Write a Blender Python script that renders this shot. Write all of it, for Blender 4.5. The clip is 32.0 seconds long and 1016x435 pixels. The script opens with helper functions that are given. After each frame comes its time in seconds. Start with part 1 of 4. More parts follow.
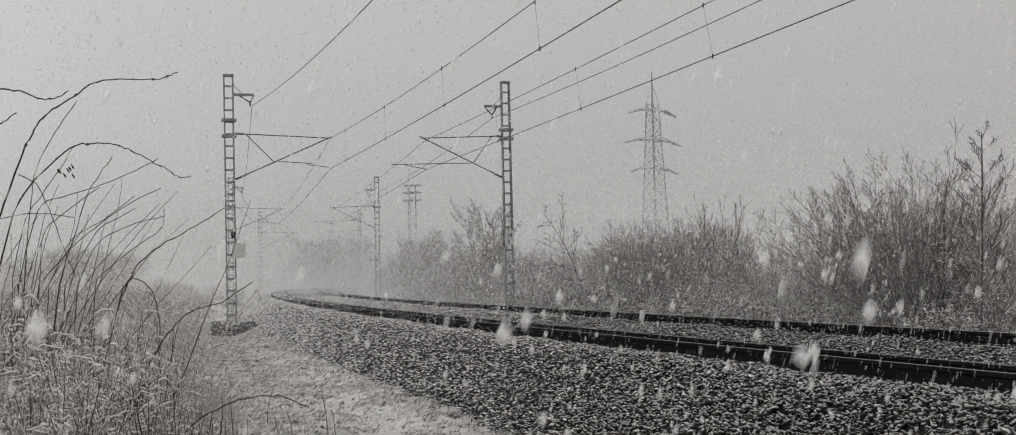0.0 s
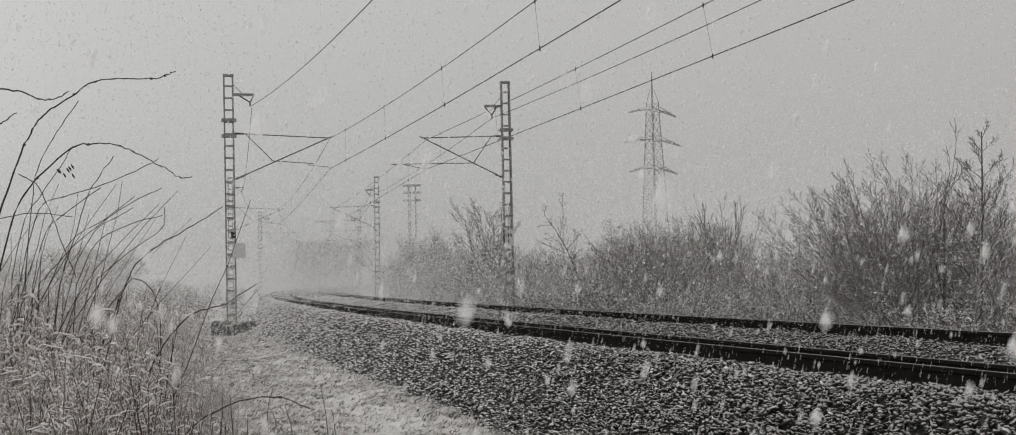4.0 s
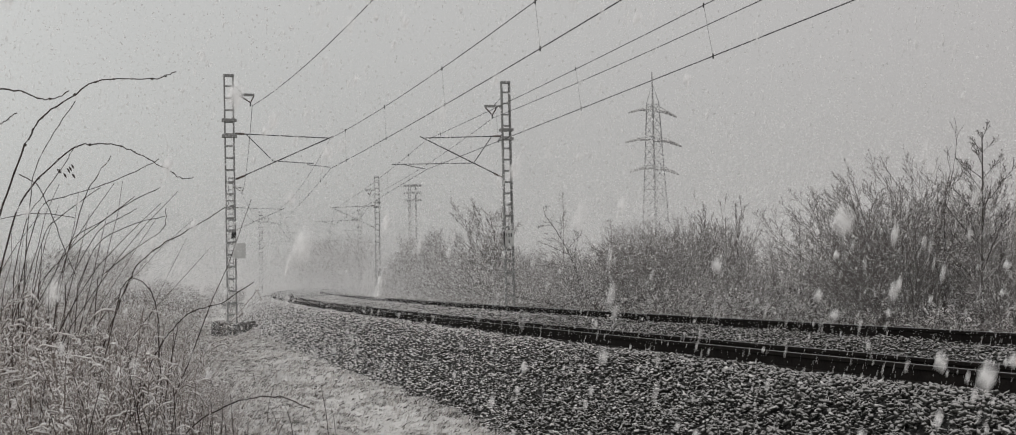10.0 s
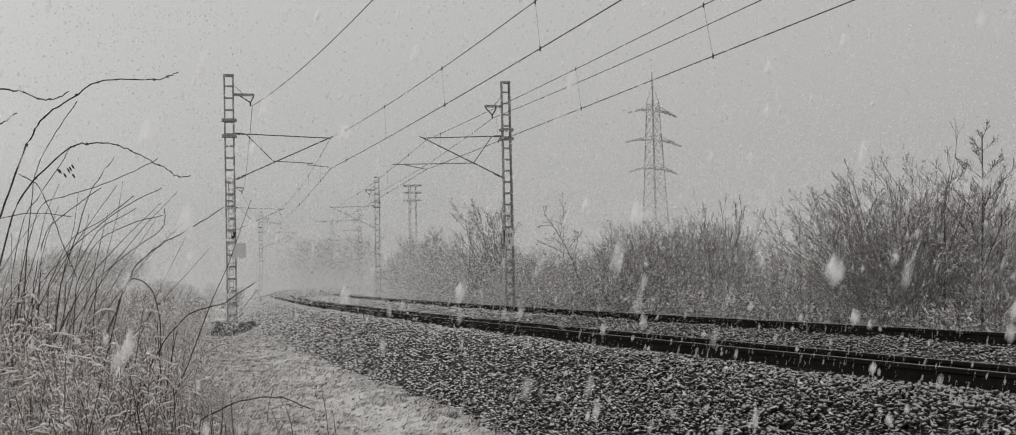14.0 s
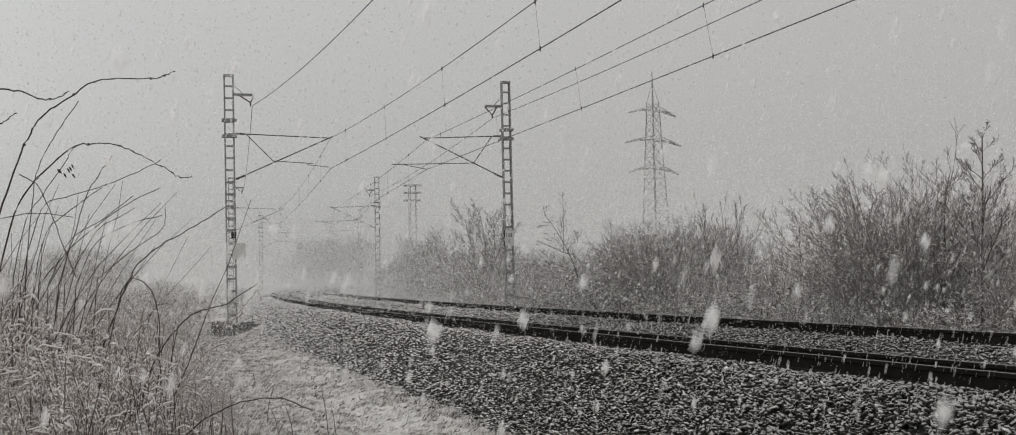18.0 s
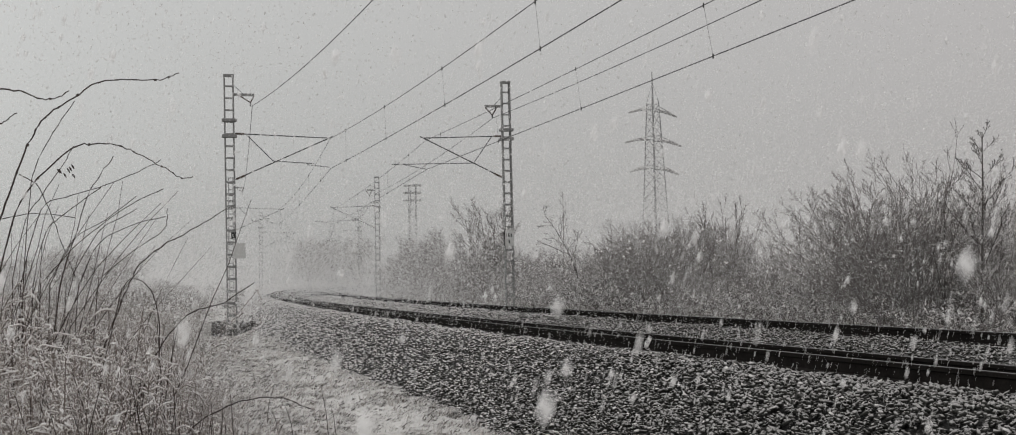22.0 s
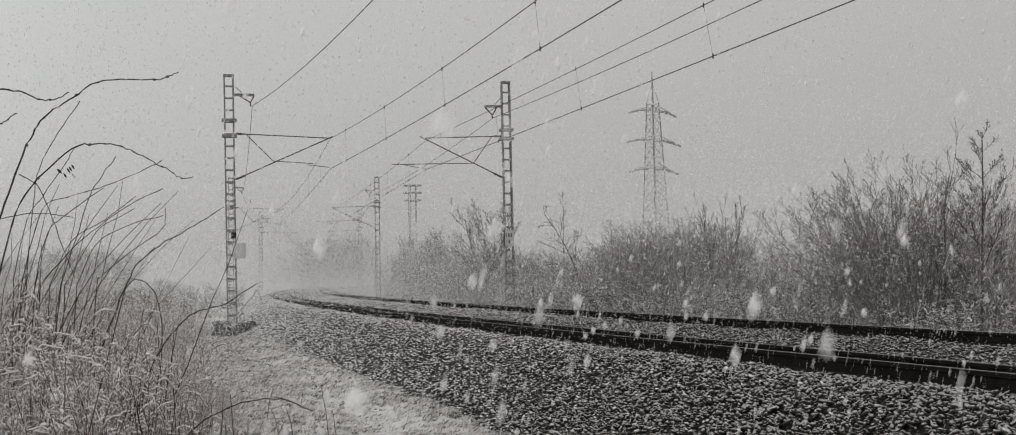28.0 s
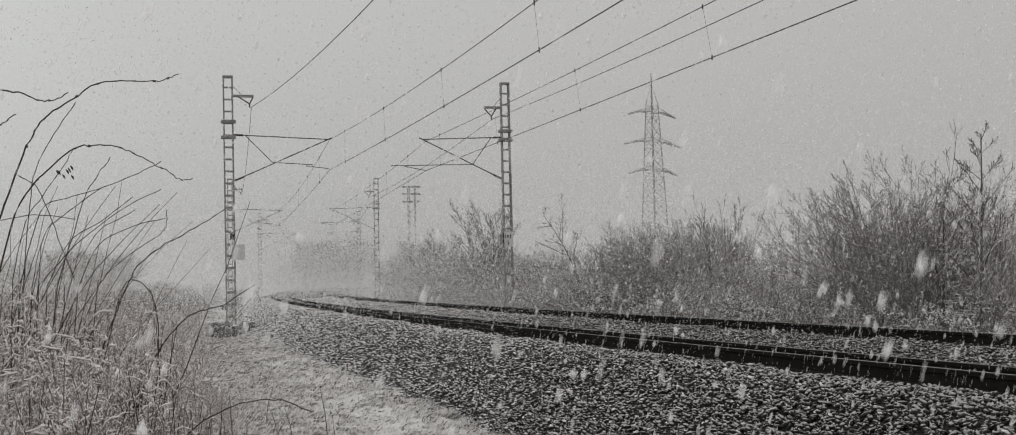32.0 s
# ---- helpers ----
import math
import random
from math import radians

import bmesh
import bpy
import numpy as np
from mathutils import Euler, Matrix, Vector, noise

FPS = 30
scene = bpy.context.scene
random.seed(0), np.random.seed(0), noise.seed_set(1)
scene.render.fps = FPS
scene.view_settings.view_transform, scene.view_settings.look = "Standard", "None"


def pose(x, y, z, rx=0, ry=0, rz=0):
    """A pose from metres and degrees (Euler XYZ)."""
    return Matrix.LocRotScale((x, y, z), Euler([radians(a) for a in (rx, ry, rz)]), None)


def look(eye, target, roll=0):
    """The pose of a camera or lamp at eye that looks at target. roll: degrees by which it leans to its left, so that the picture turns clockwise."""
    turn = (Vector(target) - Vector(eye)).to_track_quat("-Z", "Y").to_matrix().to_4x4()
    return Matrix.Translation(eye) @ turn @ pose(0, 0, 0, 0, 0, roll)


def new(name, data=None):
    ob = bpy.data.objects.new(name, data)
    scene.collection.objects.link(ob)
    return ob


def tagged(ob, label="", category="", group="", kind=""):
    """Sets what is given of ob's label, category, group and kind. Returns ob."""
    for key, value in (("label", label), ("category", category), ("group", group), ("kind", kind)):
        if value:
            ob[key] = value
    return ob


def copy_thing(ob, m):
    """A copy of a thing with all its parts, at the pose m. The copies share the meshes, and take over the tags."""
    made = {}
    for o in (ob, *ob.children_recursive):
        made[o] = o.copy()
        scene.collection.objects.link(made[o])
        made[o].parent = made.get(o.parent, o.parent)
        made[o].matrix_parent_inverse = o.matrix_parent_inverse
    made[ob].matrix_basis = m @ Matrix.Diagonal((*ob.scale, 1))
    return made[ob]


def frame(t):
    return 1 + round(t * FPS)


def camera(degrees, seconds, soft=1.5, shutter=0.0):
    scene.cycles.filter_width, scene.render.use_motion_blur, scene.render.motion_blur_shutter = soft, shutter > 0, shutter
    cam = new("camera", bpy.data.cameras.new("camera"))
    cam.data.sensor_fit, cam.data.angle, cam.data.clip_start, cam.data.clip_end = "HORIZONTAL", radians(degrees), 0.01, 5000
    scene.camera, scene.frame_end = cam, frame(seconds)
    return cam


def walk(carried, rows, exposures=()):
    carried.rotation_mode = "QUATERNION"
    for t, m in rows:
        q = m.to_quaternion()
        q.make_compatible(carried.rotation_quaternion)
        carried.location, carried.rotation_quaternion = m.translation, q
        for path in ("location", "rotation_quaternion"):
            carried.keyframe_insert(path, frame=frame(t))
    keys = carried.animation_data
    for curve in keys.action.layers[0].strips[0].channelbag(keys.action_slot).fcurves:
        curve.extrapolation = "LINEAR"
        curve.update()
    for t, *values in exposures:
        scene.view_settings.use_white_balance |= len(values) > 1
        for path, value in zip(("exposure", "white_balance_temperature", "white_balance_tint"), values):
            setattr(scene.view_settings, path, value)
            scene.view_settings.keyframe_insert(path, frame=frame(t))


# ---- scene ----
EYE = (0.0, 0.0, 0.815)
UP = 3.066            # tilt of the view above the level, degrees
LEAN = -1.134
cam = camera(48.02, 32.0, soft=0.95, shutter=0.75)


def view(dx, dy):
    """The standing camera's pose with a small unsteady turn, degrees to the left and up."""
    a, b = radians(dx), radians(UP + dy)
    return look(EYE, (EYE[0] - math.sin(a) * math.cos(b), EYE[1] + math.cos(a) * math.cos(b), EYE[2] + math.sin(b)), LEAN)


walk(cam, [(0, view(-0.015, 0.0)), (3.5, view(-0.02, 0.0)), (5.7, view(-0.005, -0.035)), (7.5, view(-0.008, 0.0)),
           (9, view(0.0, 0.0)), (20, view(0.0, 0.0)), (20.8, view(-0.008, -0.025)), (21.6, view(0, 0)), (29.5, view(0, 0.005)),
           (30.5, view(-0.012, 0.025)), (32, view(-0.045, 0.065))])

# ---- light: an overcast snowy sky ----
world = bpy.data.worlds.new("overcast_sky")
scene.world = world
world.use_nodes = True
wn, wl = world.node_tree.nodes, world.node_tree.links
wn.clear()
sky = wn.new("ShaderNodeTexSky")
sky.sky_type = "NISHITA"
sky.sun_disc = False
sky.sun_elevation = radians(35)
sky.sun_rotation = radians(-60)
sky.air_density, sky.dust_density = 1.0, 6.0
grey = wn.new("ShaderNodeHueSaturation")
grey.inputs["Saturation"].default_value = 0.06
skyback = wn.new("ShaderNodeBackground")
skyback.inputs["Strength"].default_value = 0.024
# the cloud deck: brighter overhead than at the horizon
deck = wn.new("ShaderNodeTexCoord")
height = wn.new("ShaderNodeSeparateXYZ")
tone = wn.new("ShaderNodeValToRGB")
for e, (at, v) in zip((tone.color_ramp.elements[0], tone.color_ramp.elements[1], tone.color_ramp.elements.new(0.35)),
                      ((0.0, 0.35), (1.0, 0.5), (0.3, 0.42))):
    e.position, e.color = at, (v, v, v * 0.985, 1)
wl.new(deck.outputs["Generated"], height.inputs[0])
wl.new(height.outputs[2], tone.inputs[0])
# and a little cooler to the west, warmer to the east
side = wn.new("ShaderNodeMapRange")
side.inputs[1].default_value, side.inputs[2].default_value = -0.45, 0.45
hue = wn.new("ShaderNodeMix")
hue.data_type = "RGBA"
hue.inputs[6].default_value, hue.inputs[7].default_value = (0.985, 1.01, 1.005, 1), (1.022, 0.985, 0.99, 1)
tint = wn.new("ShaderNodeMix")
tint.data_type, tint.blend_type = "RGBA", "MULTIPLY"
tint.inputs[0].default_value = 1.0
wl.new(height.outputs[0], side.inputs[0])
wl.new(side.outputs[0], hue.inputs[0])
wl.new(tone.outputs[0], tint.inputs[6])
wl.new(hue.outputs[2], tint.inputs[7])
cloud = wn.new("ShaderNodeBackground")
wl.new(tint.outputs[2], cloud.inputs["Color"])
cloud.inputs["Strength"].default_value = 0.98
addw = wn.new("ShaderNodeAddShader")
wout = wn.new("ShaderNodeOutputWorld")
wl.new(sky.outputs[0], grey.inputs["Color"])
wl.new(grey.outputs[0], skyback.inputs["Color"])
wl.new(skyback.outputs[0], addw.inputs[0])
wl.new(cloud.outputs[0], addw.inputs[1])
wl.new(addw.outputs[0], wout.inputs["Surface"])

sun = new("sun", bpy.data.lights.new("sun", "SUN"))
sun.data.energy, sun.data.angle, sun.data.color = 0.5, radians(120), (1.0, 0.98, 0.96)
sun.matrix_world = look((-30, 20, 40), (0, 20, 0))

# ---- materials ----


def ramp(nt, source, stops):
    r = nt.nodes.new("ShaderNodeValToRGB")
    while len(r.color_ramp.elements) < len(stops):
        r.color_ramp.elements.new(0.5)
    for e, (p, c) in zip(r.color_ramp.elements, stops):
        e.position = p
        e.color = (*c, 1) if isinstance(c, tuple) else (c, c, c, 1)
    nt.links.new(source, r.inputs[0])
    return r.outputs[0]


def noise_tex(nt, scale, detail=4.0, rough=0.6):
    tc = nt.nodes.new("ShaderNodeTexCoord")
    n = nt.nodes.new("ShaderNodeTexNoise")
    n.inputs["Scale"].default_value, n.inputs["Detail"].default_value, n.inputs["Roughness"].default_value = scale, detail, rough
    nt.links.new(tc.outputs["Object"], n.inputs["Vector"])
    return n.outputs[0]


def blend(nt, fac, a, b):
    m = nt.nodes.new("ShaderNodeMix")
    m.data_type = "RGBA"
    for k, v in ((0, fac), (6, a), (7, b)):
        if isinstance(v, tuple):
            m.inputs[k].default_value = (*v, 1)
        elif isinstance(v, (int, float)):
            m.inputs[k].default_value = v
        else:
            nt.links.new(v, m.inputs[k])
    return m.outputs[2]


def math_node(nt, op, a, b):
    m = nt.nodes.new("ShaderNodeMath")
    m.operation = op
    for k, v in ((0, a), (1, b)):
        if isinstance(v, (int, float)):
            m.inputs[k].default_value = v
        else:
            nt.links.new(v, m.inputs[k])
    return m.outputs[0]


def surface(name, dark, light, scale=6.0, rough=0.8, metal=0.0, snow=None, snow_most=1.0, bump=0.0, fine=40.0, snow_noise=9.0, random_tone=0.0, spec=0.25):
    """A two-scale mottled surface; snow=(from, to): fresh snow lies where the face looks up by that much."""
    m = bpy.data.materials.new(name)
    m.use_nodes = True
    nt = m.node_tree
    p = nt.nodes["Principled BSDF"]
    big, small = noise_tex(nt, scale), noise_tex(nt, fine, 2.0)
    both = math_node(nt, "ADD", math_node(nt, "MULTIPLY", big, 0.6), math_node(nt, "MULTIPLY", small, 0.4))
    col = ramp(nt, both, [(0.32, dark), (0.68, light)])
    if random_tone:
        info = nt.nodes.new("ShaderNodeNewGeometry")
        tone = math_node(nt, "ADD", math_node(nt, "MULTIPLY", info.outputs["Random Per Island"], 2 * random_tone), 1 - random_tone)
        hsv = nt.nodes.new("ShaderNodeHueSaturation")
        nt.links.new(col, hsv.inputs["Color"])
        nt.links.new(tone, hsv.inputs["Value"])
        col = hsv.outputs[0]
    if snow:
        g = nt.nodes.new("ShaderNodeNewGeometry")
        sep = nt.nodes.new("ShaderNodeSeparateXYZ")
        nt.links.new(g.outputs["Normal"], sep.inputs[0])
        lift = math_node(nt, "ADD", sep.outputs[2], math_node(nt, "MULTIPLY", math_node(nt, "SUBTRACT", noise_tex(nt, snow_noise, 3.0), 0.5), 0.9))
        mr = nt.nodes.new("ShaderNodeMapRange")
        mr.inputs[1].default_value, mr.inputs[2].default_value = snow
        mr.inputs[4].default_value = snow_most
        nt.links.new(lift, mr.inputs[0])
        snowcol = ramp(nt, small, [(0.3, (0.54, 0.522, 0.512)), (0.7, (0.71, 0.69, 0.678))])
        col = blend(nt, mr.outputs[0], col, snowcol)
        if metal:
            nt.links.new(math_node(nt, "MULTIPLY", math_node(nt, "SUBTRACT", 1.0, mr.outputs[0]), metal), p.inputs["Metallic"])
    elif metal:
        p.inputs["Metallic"].default_value = metal
    nt.links.new(col, p.inputs["Base Color"])
    p.inputs["Roughness"].default_value = rough
    p.inputs["Specular IOR Level"].default_value = spec
    if bump:
        b = nt.nodes.new("ShaderNodeBump")
        b.inputs["Strength"].default_value, b.inputs["Distance"].default_value = 0.6, bump
        nt.links.new(both, b.inputs["Height"])
        nt.links.new(b.outputs[0], p.inputs["Normal"])
    return m


def flake_material(white=0.825):
    m = bpy.data.materials.new("snow_and_haze_flake")
    m.use_nodes = True
    nt = m.node_tree
    nt.nodes.clear()
    d, t = nt.nodes.new("ShaderNodeBsdfDiffuse"), nt.nodes.new("ShaderNodeBsdfTranslucent")
    for n in (d, t):
        n.inputs["Color"].default_value = (white, white * 0.99, white * 0.982, 1)
    mix, out = nt.nodes.new("ShaderNodeMixShader"), nt.nodes.new("ShaderNodeOutputMaterial")
    nt.links.new(d.outputs[0], mix.inputs[1])
    nt.links.new(t.outputs[0], mix.inputs[2])
    nt.links.new(mix.outputs[0], out.inputs[0])
    return m


def lacy_material():
    """Near flakes made partly clear to look blurred from the camera: part of the light goes straight through."""
    m = flake_material(0.95)
    m.name = "part_clear_snowflake"
    nt = m.node_tree
    out = nt.nodes["Material Output"]
    solid = out.inputs[0].links[0].from_socket
    clear, mix = nt.nodes.new("ShaderNodeBsdfTransparent"), nt.nodes.new("ShaderNodeMixShader")
    mix.inputs[0].default_value = 0.58
    nt.links.new(clear.outputs[0], mix.inputs[1])
    nt.links.new(solid, mix.inputs[2])
    nt.links.new(mix.outputs[0], out.inputs[0])
    return m


SNOW = flake_material()
LACY = lacy_material()
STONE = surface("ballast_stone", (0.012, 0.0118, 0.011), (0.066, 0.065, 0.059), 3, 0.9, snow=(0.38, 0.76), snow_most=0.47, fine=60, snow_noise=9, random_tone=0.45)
# paler copy of the stone, coloured to match the farther bed's tone in view
STONE_WHITE = surface("paler_far_stone", (0.03, 0.029, 0.027), (0.12, 0.114, 0.106), 3, 0.9, snow=(0.12, 0.52), snow_most=0.9, fine=60, snow_noise=7, random_tone=0.45)
# near-black: the shade in the gaps between stones is put into the bed
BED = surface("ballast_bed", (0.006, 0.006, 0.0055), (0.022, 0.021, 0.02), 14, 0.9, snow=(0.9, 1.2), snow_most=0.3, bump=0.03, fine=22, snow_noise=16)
GROUND = surface("snowy_ground", (0.33, 0.32, 0.303), (0.5, 0.49, 0.475), 1.3, 0.95, snow=(0.6, 1.2), snow_most=0.55, bump=0.06, fine=14, snow_noise=6)
RAIL = surface("rusty_rail", (0.0075, 0.0066, 0.0061), (0.02, 0.0175, 0.0162), 5, 0.95, bump=0.002, spec=0.04)
HEAD = surface("worn_rail_head", (0.1, 0.098, 0.096), (0.17, 0.167, 0.164), 4, 0.6, 0.4)
CONCRETE = surface("concrete", (0.06, 0.057, 0.054), (0.15, 0.145, 0.14), 4, 0.9, snow=(0.75, 1.1), bump=0.01)
STEEL = surface("galvanised_steel", (0.16, 0.16, 0.157), (0.3, 0.3, 0.293), 3, 0.7, 0.2, snow=(0.55, 0.9))
TUBE = surface("dark_tube", (0.05, 0.05, 0.05), (0.1, 0.1, 0.1), 5, 0.6, 0.3)
WIRE = surface("weathered_copper_wire", (0.03, 0.03, 0.03), (0.06, 0.058, 0.055), 8, 0.5, 0.4)
INSULATOR = surface("brown_porcelain", (0.05, 0.03, 0.022), (0.09, 0.06, 0.045), 8, 0.3)
PLATE = surface("white_enamel", (0.5, 0.5, 0.485), (0.62, 0.62, 0.605), 5, 0.5)
BLACK = surface("black_paint", (0.02, 0.02, 0.02), (0.04, 0.04, 0.04), 9, 0.6)
# paled beyond its frost: part of the haze is put into this bark
BARK = surface("hazed_frosted_bark", (0.145, 0.133, 0.127), (0.27, 0.25, 0.242), 2, 0.9, snow=(0.05, 0.8), snow_noise=4)
# darker copy for the front plants, without that haze tone
DARK_BARK = surface("dark_front_bark", (0.06, 0.054, 0.05), (0.14, 0.127, 0.12), 2, 0.9, snow=(0.35, 0.95), snow_noise=5)
TWIG = surface("dark_twig", (0.03, 0.023, 0.02), (0.075, 0.058, 0.05), 9, 0.85, snow=(0.8, 1.2), snow_noise=30)
STRAW = surface("dry_straw", (0.125, 0.101, 0.09), (0.33, 0.285, 0.258), 5, 0.9, snow=(0.12, 0.75), snow_noise=12, random_tone=0.3)
FROSTED = surface("frosted_grass", (0.5, 0.47, 0.44), (0.72, 0.695, 0.67), 5, 0.9, snow=(-0.2, 0.4), snow_noise=12, random_tone=0.2)
SNOWED = surface("snowed_grass", (0.5, 0.485, 0.47), (0.76, 0.745, 0.73), 7, 0.95, random_tone=0.12)
LODGED = surface("lodged_snow", (0.44, 0.425, 0.418), (0.62, 0.605, 0.595), 9, 0.95)
DARK_GRASS = surface("dark_dead_grass", (0.06, 0.053, 0.047), (0.15, 0.135, 0.12), 3, 0.9, snow=(0.7, 1.3), random_tone=0.4)
UNDER = surface("dead_brush", (0.12, 0.105, 0.098), (0.26, 0.236, 0.226), 2, 0.9, snow=(0.4, 1.0), snow_noise=4, random_tone=0.2)
FIELD = surface("frosted_weeds", (0.17, 0.155, 0.14), (0.33, 0.31, 0.29), 2, 0.9, snow=(0.2, 0.9), snow_noise=4, random_tone=0.2)
# pylon and tower steel paled: the haze is put into the colour
PYLON_STEEL = surface("hazed_pylon_steel", (0.2, 0.2, 0.2), (0.31, 0.31, 0.31), 2, 0.8, snow=(0.4, 0.9))

# ---- shape helpers ----
rng = random.Random(7)


class Shape:
    """Vertices and faces that grow piece by piece."""

    def __init__(self):
        self.v, self.f = [], []

    def add(self, verts, faces):
        n = len(self.v)
        self.v += [tuple(v) for v in verts]
        self.f += [tuple(i + n for i in f) for f in faces]
        return self

    def box(self, x0, x1, y0, y1, z0, z1, c=0.0):
        """A box with its upright edges cut off by c."""
        if c <= 0:
            return self.add([(x, y, z) for z in (z0, z1) for x, y in ((x0, y0), (x1, y0), (x1, y1), (x0, y1))],
                            [(3, 2, 1, 0), (4, 5, 6, 7), (0, 1, 5, 4), (1, 2, 6, 5), (2, 3, 7, 6), (3, 0, 4, 7)])
        ring = [(x0 + c, y0), (x1 - c, y0), (x1, y0 + c), (x1, y1 - c), (x1 - c, y1), (x0 + c, y1), (x0, y1 - c), (x0, y0 + c)]
        cx, cy, w = (x0 + x1) / 2, (y0 + y1) / 2, max(x1 - x0, y1 - y0)
        k = 1 - 2 * c / w
        top = [(cx + (x - cx) * k, cy + (y - cy) * k, z1) for x, y in ring]
        v = [(x, y, z0) for x, y in ring] + [(x, y, z1 - c) for x, y in ring] + top
        f = [tuple(range(7, -1, -1)), tuple(range(16, 24))]
        f += [(a + i, a + (i + 1) % 8, a + 8 + (i + 1) % 8, a + 8 + i) for a in (0, 8) for i in range(8)]
        return self.add(v, f)

    def rough_block(self, x0, x1, y0, y1, z0, z1, seed):
        """A weathered, broken-edged block: rings of points pushed about by noise, closed by an uneven top."""
        v, f, m = [], [], 28
        levels = (0, 0.35, 0.6, 0.8, 0.92, 1.0, 1.0, 1.0)
        sizes = (1, 1, 1, 0.99, 0.95, 0.82, 0.5, 0.1)
        for h, k in zip(levels, sizes):
            for i in range(m):
                t = 2 * math.pi * i / m
                c, e = math.cos(t), math.sin(t)
                q = max(abs(c), abs(e)) ** 0.8
                p = Vector(((x0 + x1) / 2 + c / q * k * (x1 - x0) / 2, (y0 + y1) / 2 + e / q * k * (y1 - y0) / 2, z0 + (z1 - z0) * h))
                n = noise.noise_vector(p * 4.5 + Vector((seed, 0, 0))) * 0.09 + noise.noise_vector(p * 13 + Vector((0, seed, 0))) * 0.03
                v.append(p + n * (0.25 + h))
        for j in range(len(levels) - 1):
            f += [(j * m + i, j * m + (i + 1) % m, (j + 1) * m + (i + 1) % m, (j + 1) * m + i) for i in range(m)]
        f.append(tuple(range((len(levels) - 1) * m, len(levels) * m)))
        return self.add(v, f)

    def tube(self, pts, radii, sides=6, caps=True):
        pts = [Vector(p) for p in pts]
        if isinstance(radii, (int, float)):
            radii = [radii] * len(pts)
        n, v, f = len(pts), [], []
        for i, p in enumerate(pts):
            d = (pts[min(i + 1, n - 1)] - pts[max(i - 1, 0)]).normalized()
            a = d.orthogonal() if abs(d.z) > 0.9 else d.cross(Vector((0, 0, 1)))
            a.normalize()
            b = d.cross(a)
            for k in range(sides):
                t = 2 * math.pi * k / sides
                v.append(p + (a * math.cos(t) + b * math.sin(t)) * radii[i])
        for i in range(n - 1):
            for k in range(sides):
                k2 = (k + 1) % sides
                f.append((i * sides + k, i * sides + k2, (i + 1) * sides + k2, (i + 1) * sides + k))
        if caps:
            f += [tuple(range(sides - 1, -1, -1)), tuple(range((n - 1) * sides, n * sides))]
        return self.add(v, f)

    def sweep(self, profile, stations, closed=True):
        """profile: (across, height) points; stations: functions of (across, height) to a point."""
        k = len(profile)
        v = [st(a, h) for st in stations for a, h in profile]
        f = []
        for i in range(len(stations) - 1):
            for j in range(k if closed else k - 1):
                j2 = (j + 1) % k
                f.append((i * k + j, i * k + j2, (i + 1) * k + j2, (i + 1) * k + j))
        if closed:
            f += [tuple(range(k)), tuple(range(len(stations) * k - 1, (len(stations) - 1) * k - 1, -1))]
        return self.add(v, f)

    def mesh(self, name, material, smooth=False):
        me = bpy.data.meshes.new(name)
        me.from_pydata(self.v, [], self.f)
        me.materials.append(material)
        if smooth:
            me.shade_smooth()
        me.update()
        return me


def part(name, shape, material, parent, label="", at=None, smooth=False):
    ob = new(name, shape.mesh(name, material, smooth) if isinstance(shape, Shape) else shape)
    ob.parent = parent
    if at is not None:
        ob.matrix_basis = at
    return tagged(ob, label)


def thing(name, m, label, category, group="", kind=""):
    ob = new(name)
    ob.matrix_basis = m
    return tagged(ob, label, category, group, kind)


# ---- the line's plan: a curve to the right ----
CURVE = 578.35         # radius of the near rail, m
CANT = 0.11
SPACING = 4.152        # from track to track
NEAR = 6.737           # from the eye to the near rail
TURN0 = radians(20.485)
CENTRE = Vector(((NEAR + CURVE) * math.cos(TURN0), (NEAR + CURVE) * math.sin(TURN0)))


def along(off, s, z=0.0):
    """A point: off metres beyond the near rail (towards the inside), s metres along it from beside the camera."""
    a = TURN0 - s / CURVE
    return Vector((CENTRE.x - (CURVE - off) * math.cos(a), CENTRE.y - (CURVE - off) * math.sin(a), z))


def off_of(x, y):
    return CURVE - math.hypot(x - CENTRE.x, y - CENTRE.y)


def s_of(x, y):
    return (TURN0 - math.atan2(CENTRE.y - y, CENTRE.x - x)) * CURVE


def on_line(off, s, z=0.0):
    """The pose of a thing beside the line: x across it to the inside, y along it."""
    a = TURN0 - s / CURVE
    return Matrix.Translation(along(off, s, z)) @ Matrix.Rotation(a, 4, "Z")


def smooth(a, b, x):
    t = min(1, max(0, (x - a) / (b - a)))
    return t * t * (3 - 2 * t)


FAR_EDGE = SPACING + 1.5 + 0.95


